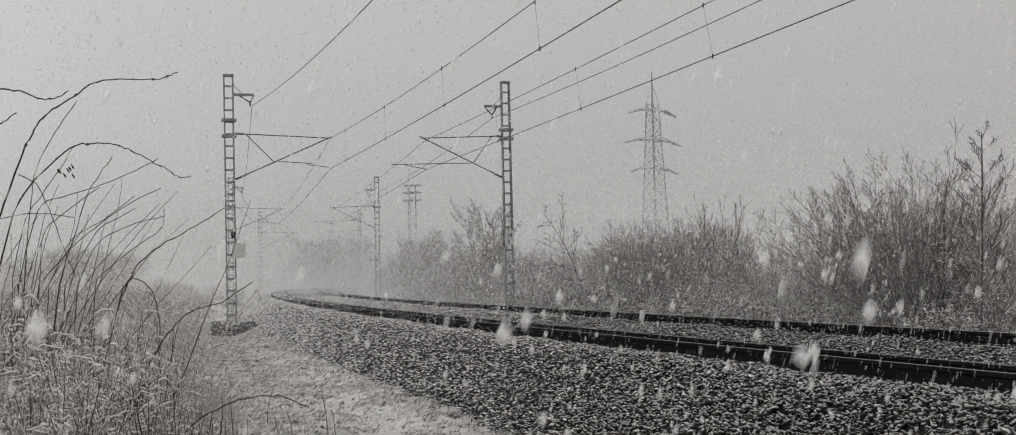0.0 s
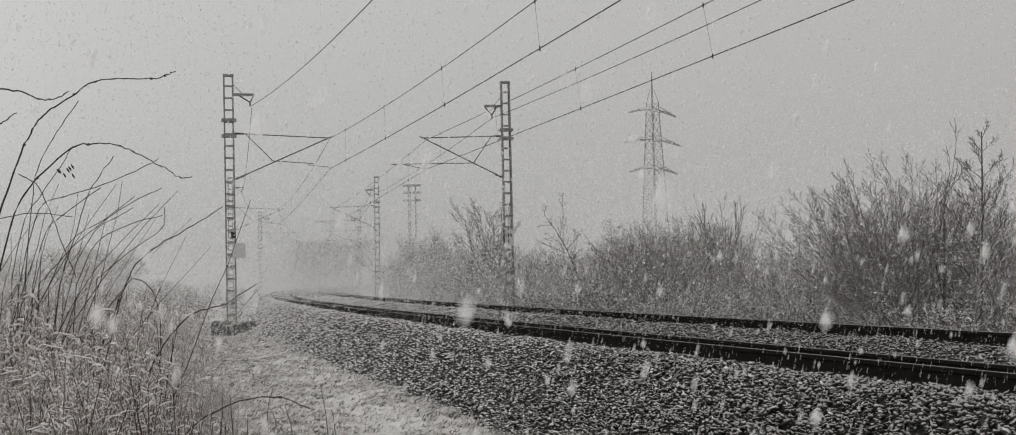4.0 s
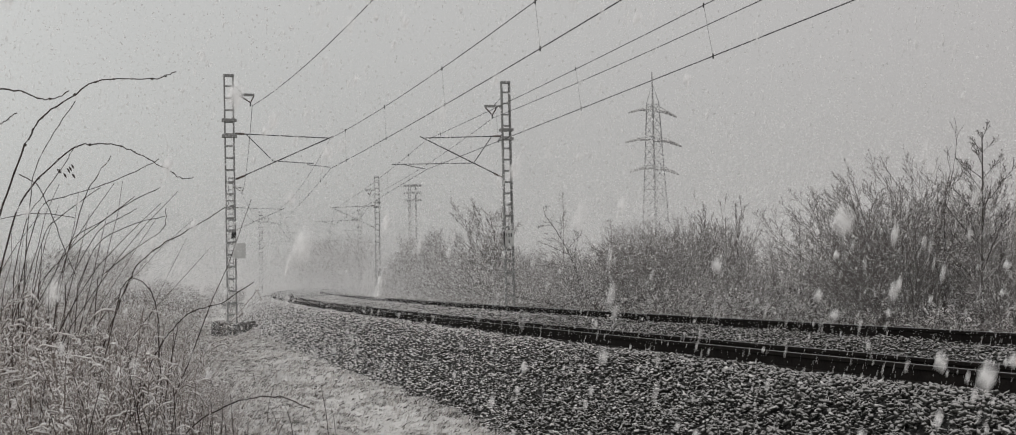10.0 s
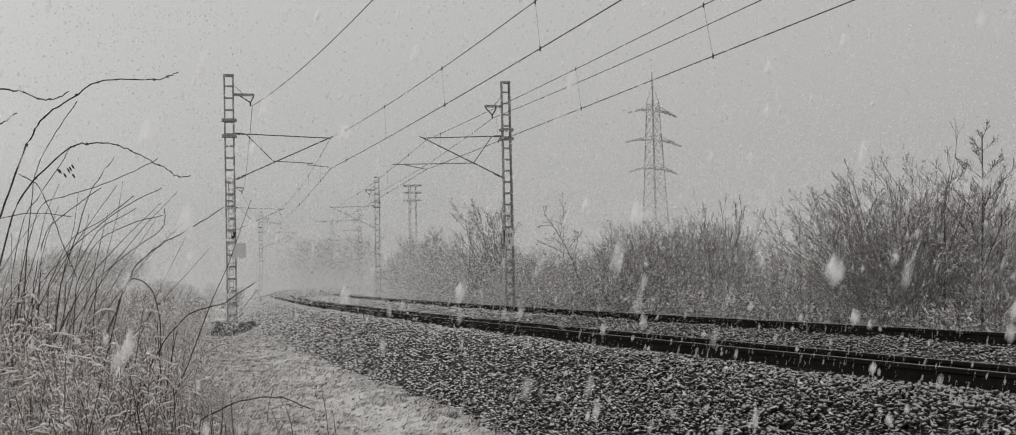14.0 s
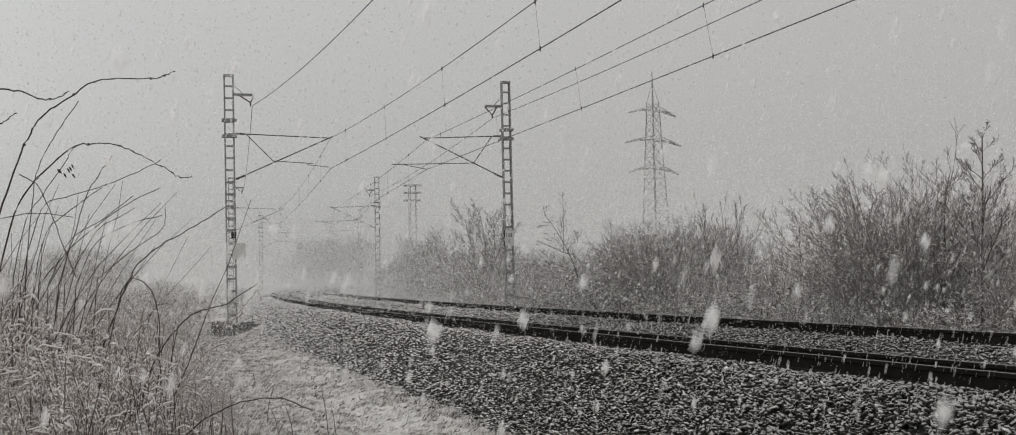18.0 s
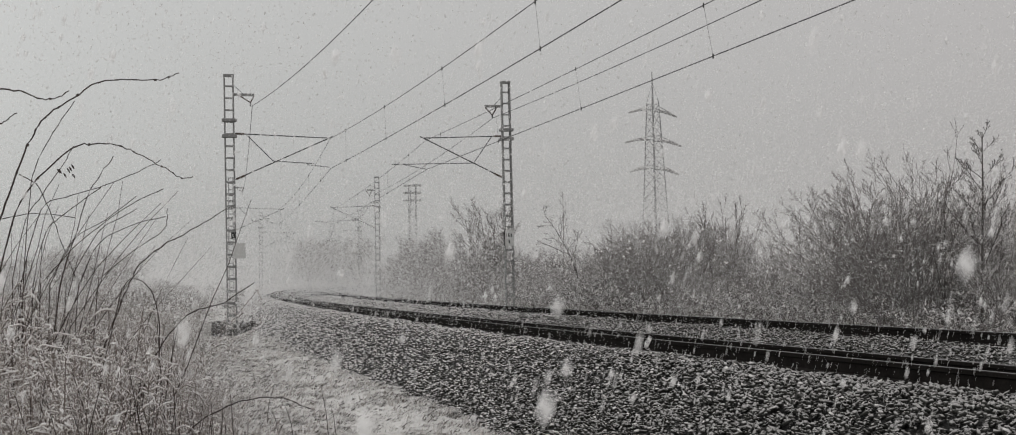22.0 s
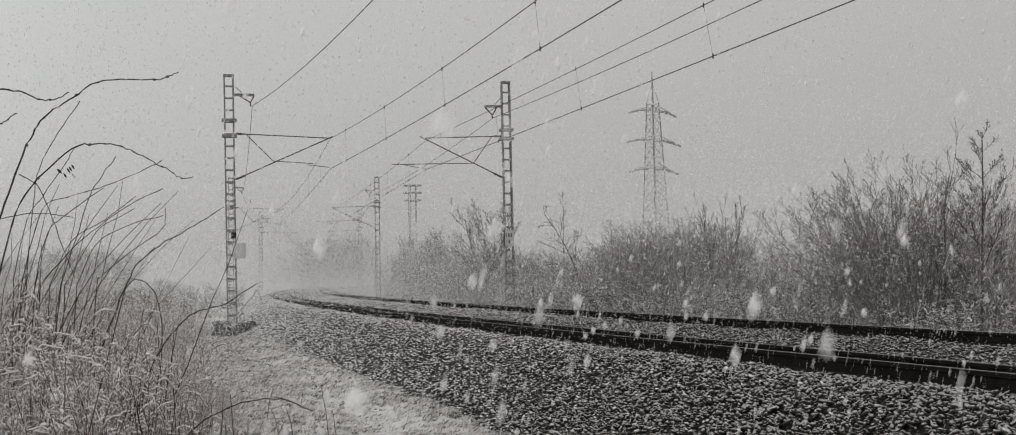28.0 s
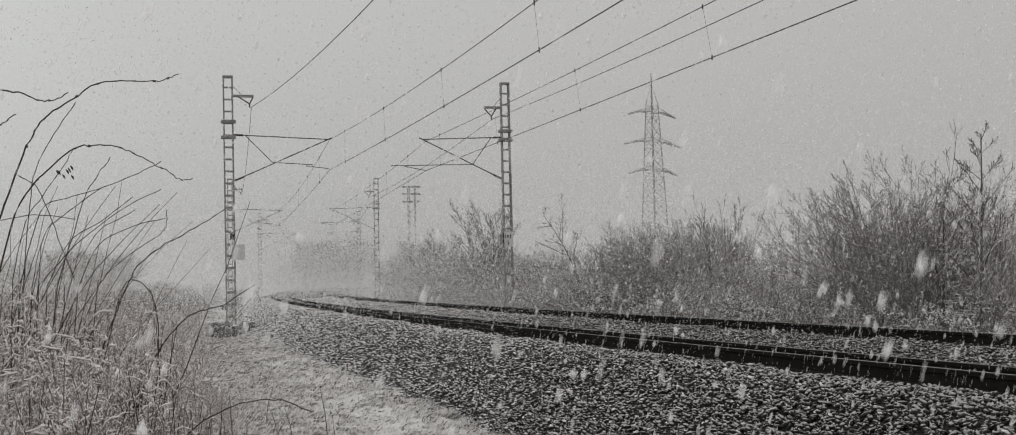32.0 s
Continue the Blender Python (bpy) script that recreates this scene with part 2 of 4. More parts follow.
def ground_z(x, y):
    o = off_of(x, y)
    z = -1.25 + 0.3 * smooth(-1.8, -2.3, o) - 0.15 * smooth(-2.3, -3.4, o)
    if o < -3.4:
        z += 0.5 * smooth(-3.8, -8.5, o)
    if o > FAR_EDGE:
        z -= 0.35 * smooth(FAR_EDGE + 1, FAR_EDGE + 6, o)
    s = s_of(x, y)
    if -6 < o < -1 and 38 < s < 52:
        z -= 0.26 * math.exp(-(o + 3.2) ** 2 / 0.9 - (s - 45) ** 2 / 6)
    n = noise.noise(Vector((x * 0.35, y * 0.35, 0))) * 0.08 + noise.noise(Vector((x * 1.4, y * 1.4, 3))) * 0.05
    return z + n


# ---- structure: ground, ballast bed ----


def build_ground():
    xs = [-2500, -900, -400, -200, -120, -80, -60, -50] + [-40 + 1.0 * i for i in range(25)] + [-15 + 0.3 * i for i in range(72)]
    xs += [7 + 1.0 * i for i in range(34)] + [45, 60, 80, 120, 200, 400, 900, 2500]
    ys = [-2500, -900, -300, -100, -40, -20, -10, -5] + [0.3 * i for i in range(170)] + [51 + 1.5 * i for i in range(80)]
    ys += [175, 190, 210, 240, 300, 450, 900, 2500, 4000]
    v = [(x, y, ground_z(x, y)) for y in ys for x in xs]
    w = len(xs)
    f = [(j * w + i, j * w + i + 1, (j + 1) * w + i + 1, (j + 1) * w + i) for j in range(len(ys) - 1) for i in range(w - 1)]
    ob = new("ground", Shape().add(v, f).mesh("ground", GROUND, True))
    tagged(ob, "snow-covered grassy ground beside the railway", "ground", kind="structure")


build_ground()


def stations(s0, s1, step):
    n = max(2, round((s1 - s0) / step) + 1)
    return [s0 + (s1 - s0) * i / (n - 1) for i in range(n)]


def bed_z(o):
    """Height of the stone bed across the line."""
    pts = [(-2.75, -1.25), (-2.25, -0.965), (-0.8, -0.225), (-0.6, -0.172), (-0.3, -0.165), (-0.08, -0.19), (0.75, -0.23), (2.2, -0.3), (3.3, -0.2), (4.07, -0.165), (4.2, -0.2),
           (5.65, -0.3), (6.6, -0.33), (8.2, -1.3), (8.6, -1.45)]
    for (a, za), (b, zb) in zip(pts, pts[1:]):
        if o <= b:
            return za + (zb - za) * max(0, o - a) / (b - a)
    return -1.5


def bed_rough(o, s):
    return 0.03 * noise.noise(Vector((o * 5, s * 5, 0))) + 0.05 * noise.noise(Vector((o * 0.7, s * 0.7, 9)))


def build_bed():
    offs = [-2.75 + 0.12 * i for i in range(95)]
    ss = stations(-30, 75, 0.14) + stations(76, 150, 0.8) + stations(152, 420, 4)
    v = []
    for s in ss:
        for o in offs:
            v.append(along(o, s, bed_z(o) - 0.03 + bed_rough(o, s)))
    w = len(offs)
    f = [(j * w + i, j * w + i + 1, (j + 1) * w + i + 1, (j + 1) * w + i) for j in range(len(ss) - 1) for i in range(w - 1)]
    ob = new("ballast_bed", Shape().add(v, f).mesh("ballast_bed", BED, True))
    return tagged(ob, "raised bed of dark crushed stone dusted with snow, blackened for shaded gaps", "track bed", kind="structure")


BALLAST = build_bed()

# ---- rails ----
RAIL_PROFILE = [(-0.062, -0.172), (0.062, -0.172), (0.062, -0.162), (0.012, -0.142), (0.009, -0.05), (0.034, -0.036), (0.034, -0.006),
                (0.026, 0), (-0.026, 0), (-0.034, -0.006), (-0.034, -0.036), (-0.009, -0.05), (-0.012, -0.142), (-0.062, -0.162)]


def build_rail(off, z):
    rail = thing("rail", Matrix(), "dark rusty steel running rail on the snowy stone bed", "rail", "running rails")
    ss = stations(-40, 160, 2.0) + stations(164, 420, 6)
    st = [lambda a, h, s=s: along(off + a, s, z + h) for s in ss]
    part("rail_body", Shape().sweep(RAIL_PROFILE, st), RAIL, rail)
    part("running_surface", Shape().sweep([(-0.02, 0.0005), (0.02, 0.0005), (0.018, 0.002), (-0.018, 0.002)], st), HEAD, rail, "polished rail head")


for o, z in ((0, 0), (1.505, -CANT), (SPACING, 0), (SPACING + 1.505, -CANT)):
    build_rail(o, z)

# ---- catenary masts ----
MAST_S = (45.94, 91.06, 134.70)
LEFT_OFF, RIGHT_OFF = 0.75 - 3.79, SPACING + 0.75 + 3.49


def channel(side):
    """One upright: a C section, open to the middle."""
    return [(side * 0.2, -0.09), (side * 0.2, 0.09), (side * 0.14, 0.09), (side * 0.14, 0.08), (side * 0.19, 0.08), (side * 0.19, -0.08),
            (side * 0.14, -0.08), (side * 0.14, -0.09)]


def build_mast(label, z0, top, hinge, low, tip, reach, bracket_z, bracket, clamp, collars, reg, sign, foot):
    """A ladder mast whose arm reaches along +x; sign -1 turns the arm to -x."""
    mast = thing("catenary_mast", Matrix(), label, "railway mast", "catenary masts")
    for side in (-1, 1):
        prof = channel(side)
        if side < 0:
            prof = prof[::-1]
        st = [lambda a, h, z=z: Vector((a, h, z)) for z in (z0, top)]
        part("upright", Shape().sweep(prof, st), STEEL, mast)
    rung = Shape().box(-0.185, 0.185, -0.006, 0.006, -0.035, 0.035).mesh("rung", STEEL)
    n = int((top - z0 - 0.1) / 0.48)
    for i in range(n):
        for y in (-0.1, 0.1):
            part("rung", rung, STEEL, mast, at=pose(0, y, top - 0.42 - 0.48 * i + (0.0 if y < 0 else 0.03)))
    part("cap", Shape().box(-0.21, 0.21, -0.11, 0.11, top - 0.02, top + 0.07, 0.015), STEEL, mast, "snow-topped cap")
    for z in collars:
        part("collar", Shape().box(-0.29, 0.29, -0.16, 0.16, z - 0.06, z + 0.06, 0.02), STEEL, mast)
    g = sign
    arm = part("cantilever", Shape().tube([(0.2 * g, 0, hinge), (reach * g, 0, tip)], 0.023), TUBE, mast)
    part("diagonal_tube", Shape().tube([(0.2 * g, 0, low), ((reach + 0.15) * g, 0, tip + (tip - low) * 0.15 / reach)], 0.025), TUBE, arm)
    sx, sz = reg[0]
    part("strut", Shape().tube([(0.65 * g, 0, hinge + (tip - hinge) * 0.65 / reach), (sx * g, 0, sz)], 0.02), TUBE, arm)
    part("registration_tube", Shape().tube([(reg[0][0] * g, 0, sz), (reg[1][0] * g, 0, reg[1][1])], 0.018), TUBE, arm)
    part("steady_arm", Shape().tube([(reg[2][0] * g, 0, reg[2][1] + 0.05), (reg[2][0] * g, 0, reg[2][1]), (reg[3][0] * g, 0, reg[3][1])], 0.016), TUBE, arm)
    for z, k in ((hinge, (tip - hinge) / reach), (low, (tip - low) / reach)):
        xs = [0.24 + 0.0275 * i for i in range(13)]
        ins = Shape().tube([(x * g, 0, z + k * (x - 0.2)) for x in xs], [0.055 if i % 2 else 0.03 for i in range(13)], 8)
        part("insulator", ins, INSULATOR, arm, "ribbed brown porcelain insulator")
    bx, bz = bracket, bracket_z
    br = part("feeder_bracket", Shape().box(*sorted((0.18 * g, bx * g)), -0.04, 0.04, bz - 0.05, bz + 0.05, 0.01), STEEL, mast)
    part("stay", Shape().tube([(0.2 * g, 0, bz + 0.38), (bx * 0.55 * g, 0, bz + 0.04)], 0.012), TUBE, br)
    cx, cz = clamp
    for x in (bx * 0.42, bx * 0.98):
        part("insulator_string", Shape().tube([(x * g, 0, bz - 0.04), (cx * g, 0, cz + 0.12)], 0.028), INSULATOR, br)
    part("clamp", Shape().tube([(cx * g, 0, cz + 0.14), (cx * g, 0, cz - 0.03)], 0.03), TUBE, br)
    fx0, fx1, fz0, fz1 = foot
    ft = part("foundation", Shape().rough_block(fx0, -0.05, -0.45, 0.45, fz0, fz1, 3), CONCRETE, mast, "weathered concrete footing")
    part("footing_block", Shape().rough_block(0.02, fx1, -0.38, 0.5, fz0, fz1 - 0.08, 8), CONCRETE, ft)
    return mast


left_mast = build_mast("grey lattice catenary mast with a snow-capped head on a concrete footing", -0.75, 9.1, 6.8, 4.96, 6.64, 3.94, 8.36, 1.0,
                       (0.84, 7.93), (7.33, 6.7), ((1.7, 5.7), (3.3, 5.6), (3.05, 5.55), (3.94, 5.45)), 1, (-0.8, 1.0, -1.6, -0.64))
right_mast = build_mast("grey lattice catenary mast carrying a small number board beyond the tracks", -0.6, 9.15, 6.87, 5.1, 6.75, 3.6, 8.14, 0.93,
                        (0.6, 7.64), (7.14, 6.76), ((1.46, 5.71), (4.95, 5.64), (4.4, 5.62), (3.5, 5.45)), -1, (-0.5, 0.5, -1.6, -0.55))
for i, s in enumerate(MAST_S):
    for m, off, lean in ((left_mast, LEFT_OFF, -0.5), (right_mast, RIGHT_OFF, -0.25)):
        mm = on_line(off, s) @ pose(0, 0, 0, 0, lean if i == 0 else 0, 0)
        if i == 0:
            m.matrix_basis = mm
        else:
            copy_thing(m, mm)

# boards on the two nearest masts
board = part("switch_board", Shape().box(0.06, 0.56, -0.15, -0.11, 1.82, 2.42, 0.008), PLATE, left_mast, "plain whitish sheet-metal board")
part("lock", Shape().box(0.0, 0.2, -0.14, -0.1, 2.62, 2.86, 0.01), BLACK, left_mast)
plate = part("number_board", Shape().box(-0.22, 0.2, -0.13, -0.11, 2.2, 2.85, 0.006), PLATE, right_mast, "white enamel number board")
part("bracket", Shape().box(-0.26, -0.22, -0.2, -0.1, 2.2, 2.85), BLACK, right_mast)
for x0, x1, z0, z1 in ((-0.16, -0.135, 2.57, 2.73), (-0.06, -0.005, 2.57, 2.73), (0.05, 0.105, 2.57, 2.73), (-0.05, 0.005, 2.31, 2.46)):
    part("mark", Shape().box(x0, x1, -0.134, -0.13, z0, z1), BLACK, plate)

# ---- wires ----
SPAN_S = (0.8, 45.94, 91.06, 134.70, 178.0)


def slung(offs, z_end, sag, n=14):
    """A wire slung straight from mast to mast, hanging through by sag; and a function for a point on span i at t."""
    ends = [along(o, s, z_end) for o, s in zip(offs, SPAN_S)]

    def at(i, t):
        p = ends[i].lerp(ends[i + 1], t)
        return Vector((p.x, p.y, p.z - 4 * sag * t * (1 - t)))
    return [at(i, k / n) for i in range(4) for k in range(n)] + [ends[-1]], at


def build_catenary(up_offs, low_offs, sag, low_sag, first, gap, label):
    c = thing("catenary_wires", Matrix(), label, "overhead wires", "overhead lines")
    up, up_at = slung(up_offs, 6.66, sag)
    low, low_at = slung(low_offs, 5.43, low_sag)
    part("messenger_wire", Shape().tube(up, 0.0105, 5), WIRE, c)
    part("contact_wire", Shape().tube(low, 0.012, 5), WIRE, c)
    for i in range(4):
        for k in range(6):
            t = 1 - first - gap * k
            a, b = low_at(i, t), up_at(i, t)
            d = part("dropper", Shape().tube([a, b], 0.0035, 4), WIRE, c)
            for q in (a, b):
                part("dropper_clip", Shape().tube([q - Vector((0, 0, 0.05)), q + Vector((0, 0, 0.05))], 0.016, 6), WIRE, d)


build_catenary((0.6, 0.9, 0.6, 0.9, 0.6), (0.75, 0.9, 0.6, 0.9, 0.6), 0.47, 0.16, 0.081, 0.1615, "dark contact and carrier wires with droppers over the near track")
build_catenary((4.55, 4.9, 5.0, 4.8, 5.0), (4.9, 4.9, 5.0, 4.8, 5.0), 0.18, 0.02, 0.052, 0.167, "dark contact and carrier wires with droppers over the far track")
for offs, z, sag in (((-1.0, -2.2, -2.2, -2.2, -2.2), 7.93, 0.85), ((7.4, 7.79, 7.79, 7.79, 7.79), 7.64, 0.28)):
    ob = new("feeder_wire", Shape().tube(slung(offs, z, sag)[0], 0.0125, 5).mesh("feeder_wire", WIRE))
    tagged(ob, "single dark feeder wire slung between mast brackets", "overhead wire", "overhead lines")

# ---- pylons ----


def build_pylon(m, height, base_w, neck_w, neck_z, arms):
    p = thing("transmission_pylon", m, "lattice steel power pylon with three crossarms, its colour paled for haze", "pylon")
    def w(z):
        return base_w + (neck_w - base_w) * min(1, z / neck_z)
    corners = ((-1, -1), (1, -1), (1, 1), (-1, 1))
    for cx, cy in corners:
        part("leg", Shape().tube([(cx * w(z) / 2, cy * w(z) / 2, z) for z in (0, neck_z * 0.5, neck_z, height * 0.86)], 0.085, 5), PYLON_STEEL, p)
    lat = Shape()
    z = 0.0
    while z < height * 0.86 - 1.3:
        z2 = z + 1.5
        for (ax, ay), (bx, by) in zip(corners, corners[1:] + corners[:1]):
            a, b = w(z) / 2, w(z2) / 2
            lat.tube([(ax * a, ay * a, z), (bx * b, by * b, z2)], 0.035, 3)
            lat.tube([(bx * a, by * a, z), (ax * b, ay * b, z2)], 0.035, 3)
            lat.tube([(ax * b, ay * b, z2), (bx * b, by * b, z2)], 0.03, 3)
        z = z2
    part("bracing", lat, PYLON_STEEL, p)
    k = neck_w / 2
    part("spire", Shape().tube([(0, 0, height * 0.86), (0, 0, height)], [0.16, 0.08], 6), PYLON_STEEL, p)
    part("spire_frame", Shape().tube([(-k, -k, height * 0.86), (0, 0, height * 0.95), (k, k, height * 0.86)], 0.05, 4).tube(
        [(k, -k, height * 0.86), (0, 0, height * 0.95), (-k, k, height * 0.86)], 0.05, 4), PYLON_STEEL, p)
    for z, r in arms:
        for sd in (-1, 1):
            a = Shape()
            for y in (-k, k):
                a.tube([(sd * k, y, z + 0.1), (sd * r * 0.5, y * 0.6, z + 0.05), (sd * r, 0, z - 0.55)], [0.09, 0.1, 0.08], 4)
                a.tube([(sd * k, y, z + 0.65), (sd * r * 0.52, y * 0.5, z + 0.2), (sd * r, 0, z - 0.45)], [0.05, 0.06, 0.06], 4)
                a.tube([(sd * (k + r) * 0.5, y * 0.5, z - 0.18), (sd * (k + r) * 0.4, y * 0.6, z + 0.18)], 0.03, 3)
            part("crossarm", a, PYLON_STEEL, p)
    return p


build_pylon(pose(20.75, 160, -2, 0, 0, 35), 31.6, 3.3, 1.2, 27, ((17.75, 4.6), (21.8, 5.3), (26.0, 4.5)))


def build_pole_tower(m):
    p = thing("pole_tower", m, "narrow twin-legged steel tower with three short crossarms in the haze", "pylon")
    for x in (-0.6, 0.6):
        part("leg", Shape().tube([(x, 0, 0), (x, 0, 18.8)], 0.11, 6), PYLON_STEEL, p)
        part("leg_rear", Shape().tube([(x * 0.7, 1.2, 0), (x * 0.7, 1.2, 18.8)], 0.07, 6), PYLON_STEEL, p)
    for z in (16.2, 17.5, 18.7):
        part("crossarm", Shape().box(-1.5, 1.5, -0.15, 1.3, z - 0.12, z + 0.12, 0.03), PYLON_STEEL, p)
    lat = Shape()
    for i in range(12):
        lat.tube([(-0.6, 0, 1.4 * i), (0.6, 0, 1.4 * i + 1.4)], 0.05, 3)
    part("bracing", lat, PYLON_STEEL, p)


build_pole_tower(pose(-15.9, 190, -2))

# ---- trees and shrubs ----


def grow(seed, stems, spread, length, kids, angle, share, bow, wob, thick, tip, start=0.25, paired=False, even=0.85, snowy=0.4, split=False, heading=None, clump=0.25):
    """A bare shrub or tree: the shapes of its main stems, of its finer wood, and of the snow lodged on both.
    kids, angle, share, bow, wob: by level, how many side shoots, at what angles, how long against their parent, how far they turn up and how crooked they are."""
    r = random.Random(seed)
    woods, fine, lodged = [], Shape(), Shape()
    last = len(kids)

    def branch(p, d, ln, radius, level):
        n = (7, 5, 3, 2)[level] if level < last else 2 if last > 2 else 1
        end = max(tip, radius * (0.45 if split else 0.3))
        pts, rad, q, dd = [p], [radius], p.copy(), d.copy()
        for i in range(n):
            dd = (dd + Vector((r.gauss(0, wob[level]), r.gauss(0, wob[level]), r.gauss(bow[level], wob[level] * 0.7)))).normalized()
            if heading and level == 0:
                dd = (dd + Vector(heading)).normalized()
            q = q + dd * (ln / n)
            pts.append(q.copy())
            rad.append(radius + (end - radius) * (i + 1) / n)
        (woods[-1] if level < 2 else fine).tube(pts, rad, 5 if level == 0 else 3, False)
        if level and r.random() < snowy:
            k = r.randrange(n)
            a, way = pts[k].lerp(pts[k + 1], r.random()), (pts[k + 1] - pts[k]).normalized()
            w = r.uniform(0.009, 0.023)
            run = (way + Vector((r.gauss(0, 0.3), r.gauss(0, 0.3), -0.3))) * r.uniform(0.018, 0.06)
            up = Vector((0, 0, rad[k] + 0.4 * w))
            lodged.tube([a - run + up * 0.4, a + up, a + run + up * 0.3], [w * 0.35, w, w * 0.3], 3)
        if level == last:
            return
        made = kids[level]
        for i in range(made):
            t = start + (1 - start) * (i // 2 * 2 + 1 if paired and level == 0 else i + r.uniform(0.1, 0.9)) / max(1, made)
            if split and i >= made - 2:
                t = 0.999
            t = min(0.999, t)
            k = int(t * n)
            at, axis = pts[k].lerp(pts[k + 1], t * n - k), (pts[k + 1] - pts[k]).normalized()
            side = Vector((r.gauss(0, 1), r.gauss(0, 1), r.gauss(0, 0.5)))
            if paired:
                turn = 1.9 * (i // 2) + math.pi * (i % 2) + r.gauss(0, 0.25)
                side = axis.orthogonal().normalized()
                side = Matrix.Rotation(turn, 3, axis) @ side
            side = (side - axis * side.dot(axis)).normalized()
            turn = r.uniform(*angle[level])
            grown = ln * share[level] * r.uniform(0.7, 1.15) * (1.0 if split and t > 0.99 else min(0.62, 1.15 - t) if paired and level == 0 else 1.2 - 0.72 * t)
            branch(at, (axis * math.cos(turn) + side * math.sin(turn)).normalized(), grown, max(tip, radius * (0.42 if paired else 0.6) * (1 - 0.5 * t)), level + 1)

    for i in range(stems):
        a = 2.4 * i + r.uniform(-0.3, 0.3)
        lean = spread * math.sqrt((i + 0.5) / stems)
        d = Vector((math.cos(a) * math.sin(lean), math.sin(a) * math.sin(lean), math.cos(lean)))
        foot = Vector((math.cos(a), math.sin(a), 0)) * (clump * r.random() if stems > 1 else 0) - Vector((0, 0, 0.15))
        woods.append(Shape())
        branch(foot, d, length * (r.uniform(even, 1.0) if stems > 1 else 1), thick * (r.uniform(0.6, 1) if stems > 1 else 1), 0)
    return woods, fine, lodged


SHRUB, TREE = "bare snow-dusted shrub with many thin stems", "bare snow-dusted young tree in the lineside thicket"
BUSH = dict(stems=9, spread=0.5, kids=(9, 6, 2), angle=((0.35, 0.95), (0.4, 1.1), (0.4, 1.1)), share=(0.4, 0.45, 0.55), bow=(0.03, 0.06, 0.06, 0.03), wob=(0.07, 0.11, 0.15, 0.2),
            thick=0.03, tip=0.0052)
TANGLE = dict(stems=12, spread=1.15, kids=(8, 6, 3), angle=((0.4, 1.2), (0.5, 1.3), (0.5, 1.3)), share=(0.42, 0.5, 0.6), bow=(-0.02, 0.0, 0.0, 0.0), wob=(0.2, 0.26, 0.3, 0.35),
              thick=0.02, tip=0.0062, start=0.15, snowy=0.3, clump=0.6, even=0.5)
FAR = dict(stems=9, spread=0.5, kids=(12, 10), angle=((0.35, 0.95), (0.4, 1.1)), share=(0.42, 0.5), bow=(0.03, 0.06, 0.03), wob=(0.08, 0.16, 0.2), thick=0.034, tip=0.0105)
